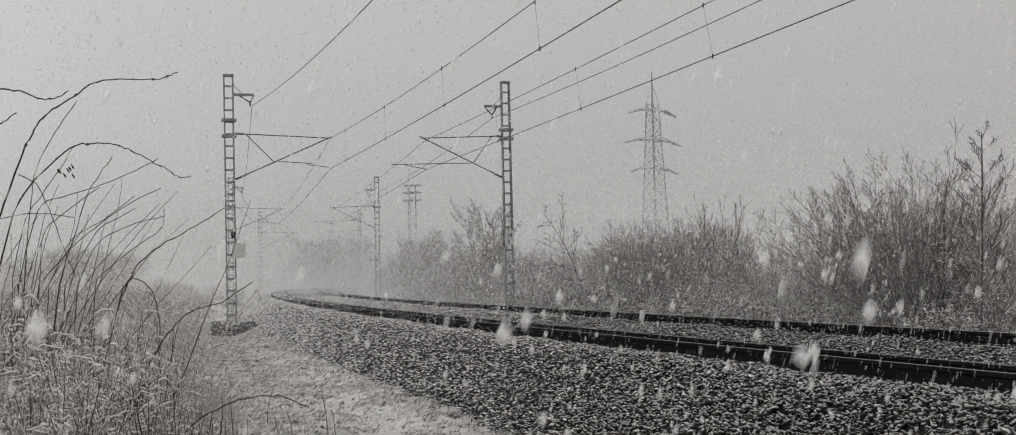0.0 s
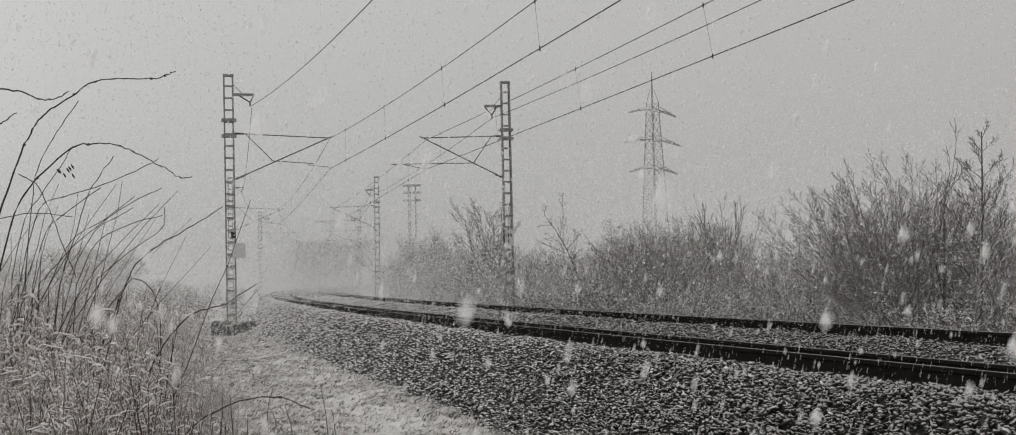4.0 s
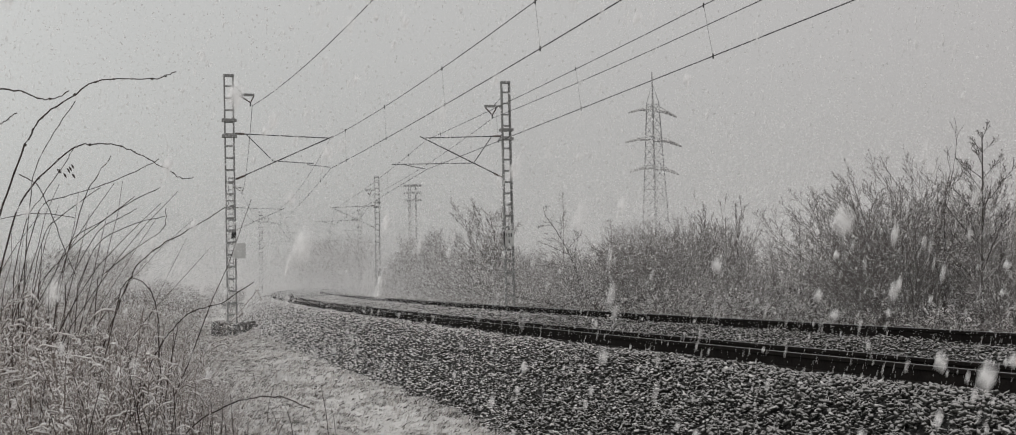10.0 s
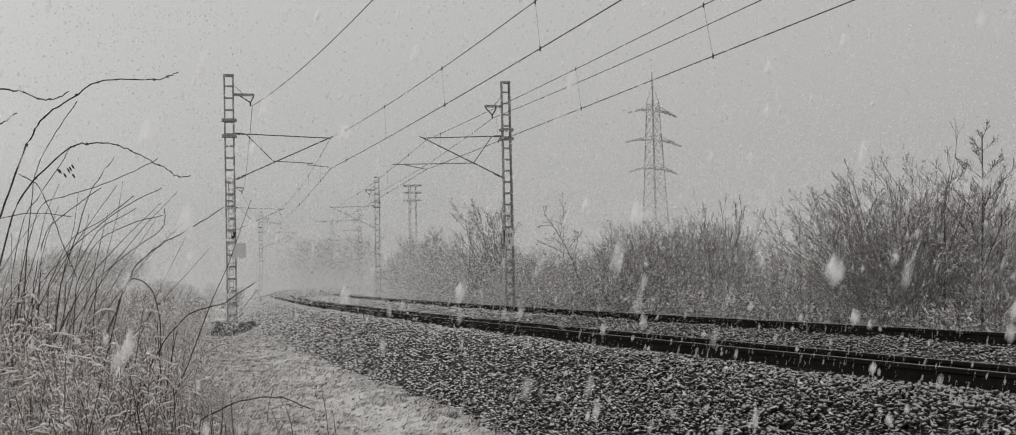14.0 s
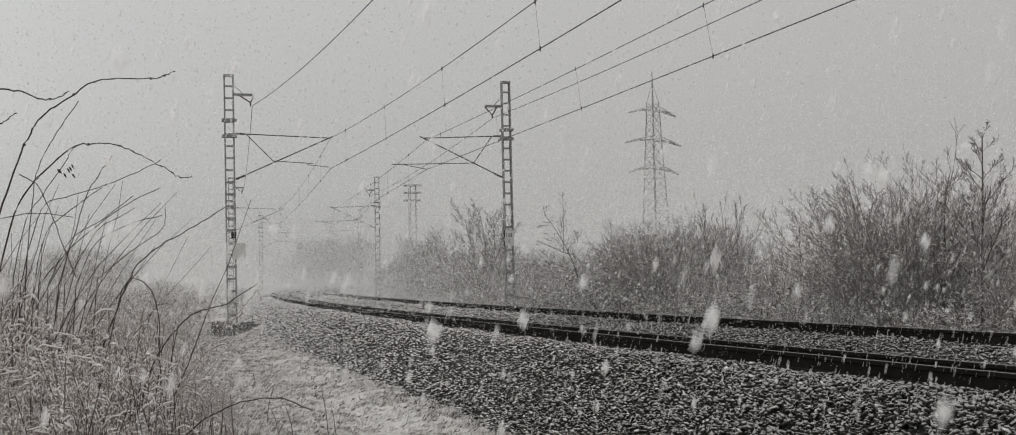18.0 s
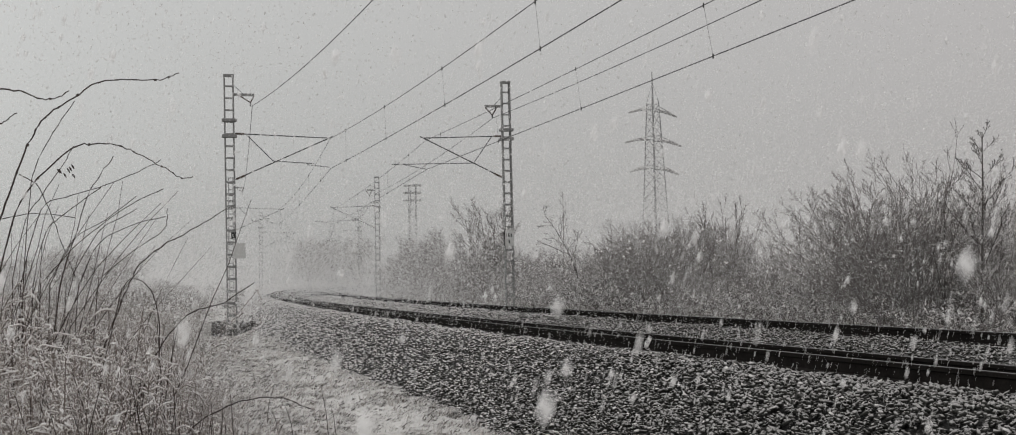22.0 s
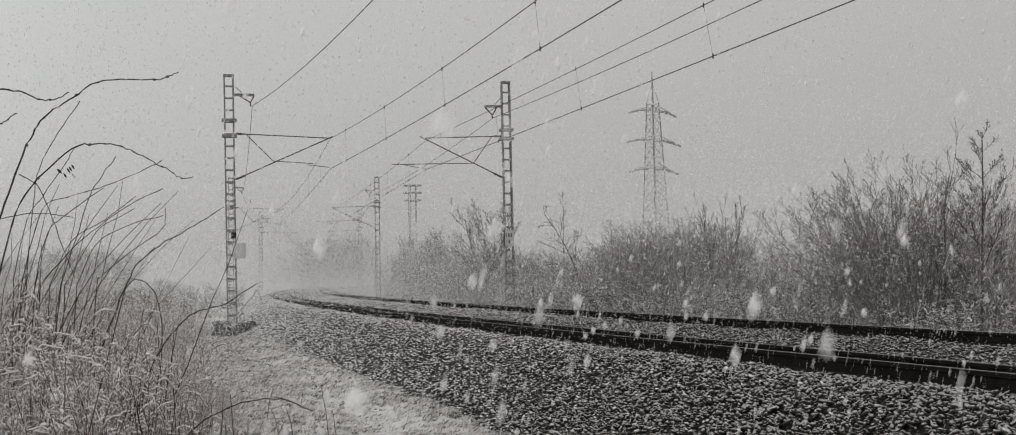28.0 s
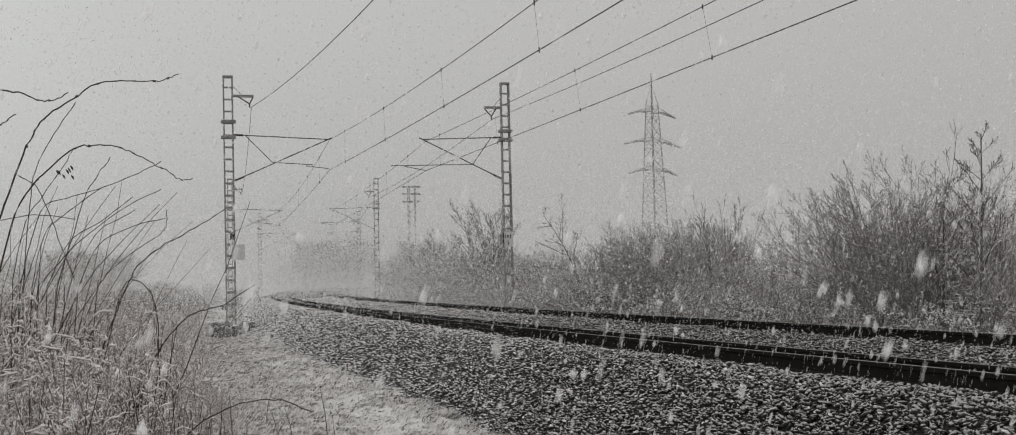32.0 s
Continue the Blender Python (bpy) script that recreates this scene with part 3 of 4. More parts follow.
RECIPES = {
    "dome": (SHRUB, dict(seed=1, stems=44, spread=0.72, length=5.2, kids=(10, 6, 3), angle=((0.4, 0.95), (0.35, 0.85), (0.3, 0.9)), share=(0.36, 0.42, 0.5), bow=(0.0, 0.06, 0.1, 0.08),
                         wob=(0.04, 0.07, 0.09, 0.1), thick=0.03, tip=0.0046, start=0.32, even=0.93, snowy=0.22)),
    "young": (TREE, dict(seed=4, stems=1, spread=0.01, length=5.95, kids=(26, 9, 3), angle=((0.75, 0.98), (0.4, 0.7), (0.35, 0.65)), share=(0.43, 0.36, 0.5), bow=(0.06, 0.04, 0.06, 0.06),
                         wob=(0.012, 0.045, 0.06, 0.08), thick=0.046, tip=0.0052, start=0.3, paired=True, snowy=0.15)),
    "forked": (TREE, dict(seed=9, stems=1, spread=0.02, length=4.3, kids=(6, 4, 2), angle=((0.24, 0.42), (0.25, 0.45), (0.3, 0.6)), share=(0.32, 0.5, 0.5), bow=(0.0, 0.07, 0.08, 0.05),
                          wob=(0.025, 0.06, 0.1, 0.15), thick=0.046, tip=0.0065, start=0.35, split=True, snowy=0.12)),
    "broom": (SHRUB, dict(seed=5, stems=9, spread=0.3, length=5.0, kids=(7, 4), angle=((0.2, 0.45), (0.25, 0.5)), share=(0.34, 0.45), bow=(0.0, 0.08, 0.06), wob=(0.03, 0.07, 0.12),
                          thick=0.028, tip=0.008, start=0.4, even=0.86, snowy=0.15)),
    "bent": (TREE, dict(seed=6, stems=1, spread=0.02, length=6.1, kids=(11, 5, 2), angle=((0.5, 1.1), (0.5, 1.0), (0.4, 1.0)), share=(0.34, 0.45, 0.5), bow=(0.0, 0.03, 0.0, 0.0),
                        wob=(0.05, 0.2, 0.25, 0.3), thick=0.05, tip=0.009, start=0.35, heading=(-0.075, 0, 0), snowy=0.3)),
    "spindle": (TREE, dict(seed=7, stems=1, spread=0.02, length=7.4, kids=(16, 4), angle=((0.5, 0.9), (0.4, 0.8)), share=(0.26, 0.4), bow=(0.02, 0.07, 0.05), wob=(0.015, 0.08, 0.12),
                           thick=0.05, tip=0.009, start=0.35, paired=True, snowy=0.2)),
    "round_tree": (TREE, dict(seed=8, stems=5, spread=0.22, length=5.9, kids=(15, 8, 4), angle=((0.35, 0.8), (0.35, 0.8), (0.3, 0.8)), share=(0.42, 0.42, 0.5), bow=(0.0, 0.06, 0.05, 0.03),
                              wob=(0.04, 0.1, 0.15, 0.2), thick=0.08, tip=0.0085, start=0.28, snowy=0.35, clump=0.1)),
    "bush": (SHRUB, dict(BUSH, seed=21, length=5.0)),
    "wide_bush": (SHRUB, dict(BUSH, seed=22, length=4.7, stems=11, spread=0.68)),
    "slim_bush": (SHRUB, dict(BUSH, seed=23, length=5.3, stems=8, spread=0.36)),
    "far_bush": (SHRUB, dict(FAR, seed=24, length=5.0)),
    "far_wide_bush": (SHRUB, dict(FAR, seed=25, length=4.7, spread=0.66)),
    "far_slim_bush": (SHRUB, dict(FAR, seed=26, length=5.3, spread=0.36)),
    "tangle": (SHRUB, dict(TANGLE, seed=31, length=2.7)),
    "low_tangle": (SHRUB, dict(TANGLE, seed=32, length=2.2, stems=14)),
}
KINDS = {}
FIELD_KINDS = ("far_bush", "far_wide_bush", "far_slim_bush")
for kind, (label, args) in RECIPES.items():
    woods, fine, lodged = grow(**args)
    wood = DARK_BARK if kind in ("young", "forked", "tangle", "low_tangle", "bent") else BARK
    KINDS[kind] = ([w.mesh("stem", wood) for w in woods], fine.mesh("twigs", wood), lodged.mesh("lodged_snow", LODGED), label)


def plant(kind, m, scale=1.0):
    woods, fine, lodged, label = KINDS[kind]
    name = "tree" if label == TREE else "shrub"
    t = thing(name, m, label, name, "lineside thicket")
    t.scale = (scale,) * 3
    for w in woods:
        part("trunk" if name == "tree" else "stem", w, BARK, t)
    part("crown", fine, BARK, t)
    tagged(part("lodged_snow", lodged, LODGED, t, "small lumps of white snow"), kind="stuff")


def plant_at(kind, off, s, scale=1.0, turn=None):
    p = along(off, s)
    plant(kind, pose(p.x, p.y, ground_z(p.x, p.y) - 0.05, 0, 0, rng.uniform(0, 360) if turn is None else turn), scale)


# the big domed shrub and the young trees opposite the camera, with dark tangles at their feet
for k, o, s, c, turn in (("dome", 13.3, 25.1, 1.0, 40), ("bush", 13.8, 30.4, 0.68, 0), ("wide_bush", 14.8, 31.6, 0.72, 120), ("slim_bush", 13.4, 32.4, 0.68, 60), ("dome", 13.7, 26.4, 0.86, 300), ("young", 12.6, 21.75, 0.99, 20), ("forked", 13.0, 23.6, 0.95, 75), ("dome", 15.6, 25.4, 0.86, 150), ("dome", 14.6, 22.4, 0.64, 260),
                         ("wide_bush", 13.2, 20.6, 0.75, 10), ("wide_bush", 14.2, 19.4, 0.78, 90), ("dome", 16.4, 27.6, 0.78, 200), ("bush", 17.2, 24.2, 0.9, 30), ("wide_bush", 17.6, 29.5, 0.72, 60),
                         ("broom", 15.0, 39.3, 1.08, 15), ("broom", 15.8, 41.6, 0.92, 120), ("bent", 13.0, 49.6, 0.98, 0), ("spindle", 14.5, 57.6, 0.98, 40), ("spindle", 14.8, 50.5, 0.72, 80),
                         ("dome", 13.6, 40.6, 0.86, 330), ("dome", 14.2, 44.6, 0.88, 10), ("round_tree", 13.0, 67.6, 1.15, 0), ("round_tree", 14.6, 74.5, 0.72, 70), ("spindle", 13.6, 36.0, 0.62, 200)):
    plant_at(k, o, s, c, turn)
for i in range(60):
    s = 17 + 34 * i / 60 + rng.uniform(-0.4, 0.4)
    plant_at(rng.choice(("tangle", "low_tangle")), rng.uniform(11.6, 13.4), s, rng.uniform(0.8, 1.3) * (1 + 0.25 * smooth(30, 45, s)))
# the belt of shrubs, taller with distance
s = 29.0
while s < 165:
    tall = 0.66 + 0.26 * smooth(29, 44, s) - 0.07 * smooth(48, 60, s) + 0.42 * smooth(70, 150, s)
    for row in range(4 if s < 60 else 3):
        plant_at(rng.choice(FIELD_KINDS if s > 60 else ("bush", "wide_bush", "slim_bush")), 12.6 + 1.9 * row + rng.uniform(-0.8, 0.8), s + rng.uniform(-1.0, 1.0), tall * rng.uniform(0.74, 1.03) * (0.75 if row == 0 else 1))
    s += 1.5 + s * 0.013
for o, s, c in ((14.6, 100, 1.1), (13.6, 112, 1.05), (15, 124, 1.15)):
    plant_at("round_tree", o, s, c)


def plant_facing(kind, u, d, height):
    """A shrub of a given height at depth d on the bearing u."""
    plant(kind, pose(u * d, d, ground_z(u * d, d) - 0.05, 0, 0, rng.uniform(0, 360)), height / 5.0)


# scrub across the field, lower towards the line
for i in range(32):
    d = 74 + 2.8 * i
    plant_facing(rng.choice(FIELD_KINDS), rng.uniform(-0.5, -0.33), d, (1.7 + 0.03 * d) * rng.uniform(0.75, 1.05))
for i in range(40):
    d = 66 + 2.2 * i
    u = rng.uniform(-0.32, -0.235)
    plant_facing(rng.choice(FIELD_KINDS), u, d, (1.0 + 0.004 * d) * (1 + 14 * max(0, -0.28 - u)) * rng.uniform(0.7, 1.1))
# pale trees where the line vanishes
for i in range(7):
    d = rng.uniform(200, 225)
    plant_facing(FIELD_KINDS[i % 3], -0.178 + 0.052 * i / 6, d, rng.uniform(6.5, 10.5))

# ---- low brush along the far side ----


def build_brush():
    sh = Shape()
    for i in range(26000):
        s = 12 + 130 * rng.random() ** 1.6
        o = rng.uniform(10.2, 20)
        p = along(o, s)
        z = ground_z(p.x, p.y)
        h = rng.uniform(0.3, 1.5)
        w = 0.004 + 0.00016 * s
        dx, dy = rng.gauss(0, 0.35) * h, rng.gauss(0, 0.35) * h
        a = rng.uniform(0, math.pi)
        e = Vector((math.cos(a) * w, math.sin(a) * w, 0))
        b, m, t = Vector((p.x, p.y, z - 0.05)), Vector((p.x + dx * 0.4, p.y + dy * 0.4, z + h * 0.6)), Vector((p.x + dx, p.y + dy, z + h))
        sh.add([b - e, b + e, m - e, m + e, t], [(0, 1, 3, 2), (2, 3, 4)])
    for i in range(10000):
        d = 62 + 110 * rng.random()
        u = -0.24 - 0.26 * rng.random() ** 0.7
        x, h = u * d, rng.uniform(0.3, 1.6) * smooth(-0.23, -0.32, u)
        z, w, a = ground_z(x, d), 0.006 + 0.00024 * d, rng.uniform(0, math.pi)
        e = Vector((math.cos(a) * w, math.sin(a) * w, 0))
        b, t = Vector((x, d, z - 0.05)), Vector((x + rng.gauss(0, 0.3) * h, d, z + h))
        m = b.lerp(t, 0.6)
        sh.add([b - e, b + e, m - e, m + e, t], [(0, 1, 3, 2), (2, 3, 4)])
    ob = new("undergrowth", sh.mesh("undergrowth", UNDER))
    tagged(ob, "tangle of dead stems under the lineside shrubs", "undergrowth", kind="stuff")


build_brush()

# ---- weeds and arching stems close to the camera ----


def spline(pts, n):
    """A smooth line through the points."""
    pts = [Vector(p) for p in pts]
    ext = [pts[0] * 2 - pts[1]] + pts + [pts[-1] * 2 - pts[-2]]
    out = []
    for i in range(len(pts) - 1):
        a, b, c, d = ext[i:i + 4]
        for k in range(n):
            t = k / n
            out.append(0.5 * (2 * b + (c - a) * t + (2 * a - 5 * b + 4 * c - d) * t * t + (3 * b - a - 3 * c + d) * t ** 3))
    return out + [pts[-1]]


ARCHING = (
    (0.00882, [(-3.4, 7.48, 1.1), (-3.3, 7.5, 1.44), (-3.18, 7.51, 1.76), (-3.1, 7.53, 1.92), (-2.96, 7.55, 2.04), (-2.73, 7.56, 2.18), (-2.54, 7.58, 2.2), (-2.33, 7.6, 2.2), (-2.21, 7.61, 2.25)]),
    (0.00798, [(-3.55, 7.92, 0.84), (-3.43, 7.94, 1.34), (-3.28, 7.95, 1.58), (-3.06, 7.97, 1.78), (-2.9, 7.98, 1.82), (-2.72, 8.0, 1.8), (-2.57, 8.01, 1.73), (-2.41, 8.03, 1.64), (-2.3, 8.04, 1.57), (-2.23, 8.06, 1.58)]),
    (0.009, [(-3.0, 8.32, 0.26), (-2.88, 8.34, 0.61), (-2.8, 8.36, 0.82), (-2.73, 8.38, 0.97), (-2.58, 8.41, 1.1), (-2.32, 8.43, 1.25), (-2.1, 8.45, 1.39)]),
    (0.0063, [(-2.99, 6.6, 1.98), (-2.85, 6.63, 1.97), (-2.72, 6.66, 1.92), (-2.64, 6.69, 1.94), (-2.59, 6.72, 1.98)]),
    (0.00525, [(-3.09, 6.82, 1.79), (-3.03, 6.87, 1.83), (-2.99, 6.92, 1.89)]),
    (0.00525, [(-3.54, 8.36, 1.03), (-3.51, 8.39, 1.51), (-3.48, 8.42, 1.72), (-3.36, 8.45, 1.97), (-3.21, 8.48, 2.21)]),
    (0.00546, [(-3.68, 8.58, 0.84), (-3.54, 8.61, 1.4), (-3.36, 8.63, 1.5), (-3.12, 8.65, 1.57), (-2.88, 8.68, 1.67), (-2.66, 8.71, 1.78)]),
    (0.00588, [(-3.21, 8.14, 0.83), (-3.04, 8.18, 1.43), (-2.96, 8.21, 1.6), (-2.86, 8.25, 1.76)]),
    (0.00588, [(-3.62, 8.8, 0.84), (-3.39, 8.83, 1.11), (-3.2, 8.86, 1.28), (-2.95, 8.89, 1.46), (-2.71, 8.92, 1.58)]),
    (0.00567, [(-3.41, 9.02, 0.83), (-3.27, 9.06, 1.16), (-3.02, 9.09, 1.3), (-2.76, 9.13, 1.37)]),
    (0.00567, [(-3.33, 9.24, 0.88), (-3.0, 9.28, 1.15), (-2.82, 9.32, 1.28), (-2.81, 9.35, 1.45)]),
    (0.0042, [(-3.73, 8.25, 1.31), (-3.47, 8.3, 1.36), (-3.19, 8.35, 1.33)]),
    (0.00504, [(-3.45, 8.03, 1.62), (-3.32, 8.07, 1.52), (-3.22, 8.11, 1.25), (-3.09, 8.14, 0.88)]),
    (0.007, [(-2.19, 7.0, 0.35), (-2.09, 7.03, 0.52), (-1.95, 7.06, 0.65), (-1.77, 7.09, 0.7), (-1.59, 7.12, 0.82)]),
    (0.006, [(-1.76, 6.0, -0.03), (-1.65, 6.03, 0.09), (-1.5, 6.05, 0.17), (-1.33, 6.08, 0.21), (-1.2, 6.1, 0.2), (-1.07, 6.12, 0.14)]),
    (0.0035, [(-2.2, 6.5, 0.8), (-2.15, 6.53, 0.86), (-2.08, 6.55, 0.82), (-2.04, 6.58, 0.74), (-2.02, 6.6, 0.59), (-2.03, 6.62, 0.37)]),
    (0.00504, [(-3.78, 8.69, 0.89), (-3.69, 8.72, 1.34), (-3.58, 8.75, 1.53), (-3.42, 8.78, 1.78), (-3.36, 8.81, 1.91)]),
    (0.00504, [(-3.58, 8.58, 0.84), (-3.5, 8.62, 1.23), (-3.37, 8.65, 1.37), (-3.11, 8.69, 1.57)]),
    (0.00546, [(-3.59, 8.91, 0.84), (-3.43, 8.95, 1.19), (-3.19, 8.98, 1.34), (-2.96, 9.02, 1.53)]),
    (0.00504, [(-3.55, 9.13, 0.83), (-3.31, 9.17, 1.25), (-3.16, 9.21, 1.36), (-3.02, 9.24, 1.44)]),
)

SWAYING = []
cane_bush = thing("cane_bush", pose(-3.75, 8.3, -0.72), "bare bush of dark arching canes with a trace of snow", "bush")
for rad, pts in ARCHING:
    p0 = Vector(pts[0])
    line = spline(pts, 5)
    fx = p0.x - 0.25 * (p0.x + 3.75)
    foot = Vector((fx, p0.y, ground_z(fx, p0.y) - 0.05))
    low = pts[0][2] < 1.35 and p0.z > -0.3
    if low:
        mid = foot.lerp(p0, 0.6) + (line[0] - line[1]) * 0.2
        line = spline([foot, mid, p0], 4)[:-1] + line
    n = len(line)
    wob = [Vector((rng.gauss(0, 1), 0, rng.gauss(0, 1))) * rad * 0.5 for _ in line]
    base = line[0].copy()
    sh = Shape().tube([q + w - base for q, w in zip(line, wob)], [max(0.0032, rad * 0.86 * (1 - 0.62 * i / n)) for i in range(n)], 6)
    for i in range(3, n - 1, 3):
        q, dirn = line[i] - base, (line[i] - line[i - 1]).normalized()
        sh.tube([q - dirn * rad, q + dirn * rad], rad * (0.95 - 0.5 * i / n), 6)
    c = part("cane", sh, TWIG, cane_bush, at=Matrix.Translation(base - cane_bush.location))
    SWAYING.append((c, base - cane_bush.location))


for i in range(56):
    x, y = -4.05 + rng.gauss(0, 0.36), 8.4 + rng.uniform(-0.9, 0.9)
    base = Vector((x, y, ground_z(x, y) - 0.05))
    ln, lean, rad = rng.uniform(1.2, 2.35), min(0.42, rng.gauss(0.28, 0.24)), rng.uniform(0.0038, 0.0066)
    droop = rng.uniform(-0.15, 0.5)
    line = [Vector((lean * t * ln + droop * t ** 3, rng.gauss(0, 0.02), t * ln * (1 - 0.12 * droop * t))) for t in [k / 9 for k in range(10)]]
    line = [q + Vector((rng.gauss(0, 0.008), 0, 0)) for q in line]
    c = part("cane", Shape().tube(line, [rad * (1 - 0.075 * k) for k in range(10)], 5), TWIG, cane_bush, at=Matrix.Translation(base - cane_bush.location))
    if i % 3 == 0:
        SWAYING.append((c, base - cane_bush.location))


seeds = Shape()
for i in range(7):
    q = Vector((-3.31 + 0.019 * i + rng.gauss(0, 0.012), 8.35, 1.69 - 0.006 * i + rng.gauss(0, 0.022))) - cane_bush.location
    seeds.tube([q, q + Vector((0.012, 0, -0.016)), q + Vector((0.02, 0, -0.034))], [0.003, 0.008, 0.003], 5)
tagged(part("seed_cluster", seeds, TWIG, cane_bush, "dark withered seed cluster"), kind="stuff")


def herb(seed, height, stems, dark):
    """A clump of dead stalks with curled leaves and one-sided drooping heads, all carrying snow: the shapes of stalks, leaves and snow."""
    r = random.Random(seed)
    stalk, leaf, snow = Shape(), Shape(), Shape()

    def curl(q, way, ln, thick, white):
        """A withered leaf that rises, turns over and hangs; snow lies on its back."""
        drop = r.uniform(0.2, 1.0)
        arc = [q, q + way * ln * 0.45 + Vector((0, 0, ln * 0.3)), q + way * ln + Vector((0, 0, ln * (0.25 - drop)))]
        leaf.tube(arc, [thick * 0.4, thick * 0.75, thick * 0.3], 3, False)
        if white:
            up = Vector((0, 0, thick * 0.7))
            snow.tube([arc[0].lerp(arc[1], 0.3) + up * 0.6, arc[1] + up, arc[1].lerp(arc[2], 0.7) + up * 0.6], [thick * 0.4, thick, thick * 0.35], 3, False)

    for i in range(stems):
        a, lean = r.uniform(0, 6.28), abs(r.gauss(0, 0.15))
        d = Vector((math.cos(a) * math.sin(lean), math.sin(a) * math.sin(lean), math.cos(lean)))
        foot = Vector((r.gauss(0, 0.2), r.gauss(0, 0.2), -0.05))
        h = height * r.uniform(0.55, 1.0)
        bend = Vector((r.gauss(0.03, 0.12), r.gauss(0, 0.12), 0)) * h
        pts = [foot + d * h * k / 5 + bend * (k / 5) ** 2 + Vector((r.gauss(0, 0.006), r.gauss(0, 0.006), 0)) for k in range(6)]
        stalk.tube(pts, [r.uniform(0.0036, 0.005) * (1.15 if dark else 0.9) * (1 - 0.12 * k) for k in range(6)], 4, False)

        def on(t):
            k = min(4, int(t * 5))
            return pts[k].lerp(pts[k + 1], t * 5 - k)

        for j in range(16 if dark else 60):
            t = 0.12 + 0.86 * r.random() ** 0.8
            b = r.uniform(0, 6.28)
            curl(on(t), Vector((math.cos(b), math.sin(b), r.gauss(0, 0.35))), r.uniform(0.012, 0.055), r.uniform(0.0021, 0.0044), r.random() < 0.5 + 0.32 * t)
        if dark and r.random() < 0.75:
            continue
        b = r.uniform(0, 6.28)
        for j in range(r.randint(3, 6)):
            turn, q = b + r.gauss(0, 1.0), on(r.uniform(0.74, 1.0))
            ln, w = r.uniform(0.03, 0.13), r.uniform(0.0035, 0.008)
            way = Vector((math.cos(turn), math.sin(turn), 0))
            fall = r.uniform(0.5, 1.25)
            arc = [q + way * ln * t + Vector((r.gauss(0, 0.006), r.gauss(0, 0.006), ln * (0.75 * t - fall * t * t) + r.gauss(0, 0.005))) for t in (0, 0.25, 0.5, 0.75, 1.0)]
            leaf.tube([p - Vector((0, 0, w * 0.6)) for p in arc], [0.002, w * 0.5, w * 0.6, w * 0.5, 0.002], 3, False)
            snow.tube(arc, [0.0015, w * 0.8, w, w * 0.75, 0.002], 4, False)
            for p in arc[1:]:
                e = r.uniform(0, 6.28)
                curl(p, Vector((math.cos(e), math.sin(e), r.gauss(-0.3, 0.3))), r.uniform(0.012, 0.035), 0.003, r.random() < 0.5)
    return stalk.mesh("stalks", TWIG if dark else STRAW), leaf.mesh("leaves", STRAW), snow.mesh("snow_load", FROSTED)


HERBS = [herb(20 + i, h, n, dk) for i, (h, n, dk) in enumerate(((1.5, 15, 0), (1.32, 16, 0), (1.0, 17, 0), (1.3, 14, 1), (1.6, 12, 1)))]


def plant_herb(k, x, y, scale):
    t = thing("weed_clump", pose(x, y, ground_z(x, y), 0, 0, rng.uniform(-60, 60)),
              "clump of dark bare stalks poking from snowy weeds" if k > 2 else "clump of straw-coloured dead weeds with snow-laden plumes", "weeds", "roadside weeds")
    t.scale = (scale,) * 3
    for name, me in zip(("stalk_tuft", "withered_leaves", "snow_load"), HERBS[k]):
        tagged(part(name, me, STRAW, t, "fresh snow on the leaves" if name == "snow_load" else ""), kind="stuff")


for i in range(170):
    y = 5.2 + 9.5 * (i / 170) ** 0.9
    u = rng.uniform(-0.48, -0.25)
    x = u * y + rng.uniform(-0.1, 0.1)
    edge = smooth(-0.25, -0.36, u)
    plant_herb(rng.choice((0, 1, 2, 0, 1, 3)), x, y, (0.46 + 0.6 * edge) * rng.uniform(0.82, 1.06))
for i in range(30):
    y = rng.uniform(4.6, 6.8)
    plant_herb(4 if i % 2 else 3, rng.uniform(-0.4, -0.25) * y, y, rng.uniform(0.6, 0.86))
STALK_SPOTS = [(-3.24, 15.2, 0.54), (-2.03, 12.8, 0.81), (-1.95, 12.9, 0.52), (-2.52, 13.3, 0.5), (-2.9, 14.2, 0.32)]
STALK_SPOTS += [(along(o, s).x, along(o, s).y, h) for o, s, h in ((-2.2, 15.5, 0.4), (-1.9, 14.9, 0.5))]
for x, y, h in STALK_SPOTS:
    p = Vector((x, y, 0))
    bend = rng.uniform(-0.12, 0.15)
    ob = new("dry_stalk", Shape().tube([(bend * t * t + rng.gauss(0, 0.006), 0, h * t) for t in (0, 0.3, 0.6, 0.85, 1)], [0.006, 0.005, 0.004, 0.003, 0.002], 5).mesh("dry_stalk", TWIG))
    ob.matrix_basis = pose(p.x, p.y, ground_z(p.x, p.y) - 0.02)
    tagged(ob, "single thin dead stalk standing in the snow", "weed", "dry stalks")
for i in range(60):
    y = rng.uniform(14, 40)
    o = rng.uniform(-9, -5.4)
    p = along(o, y)
    plant_herb(rng.choice((1, 2, 2)), p.x, p.y, rng.uniform(0.4, 0.75))


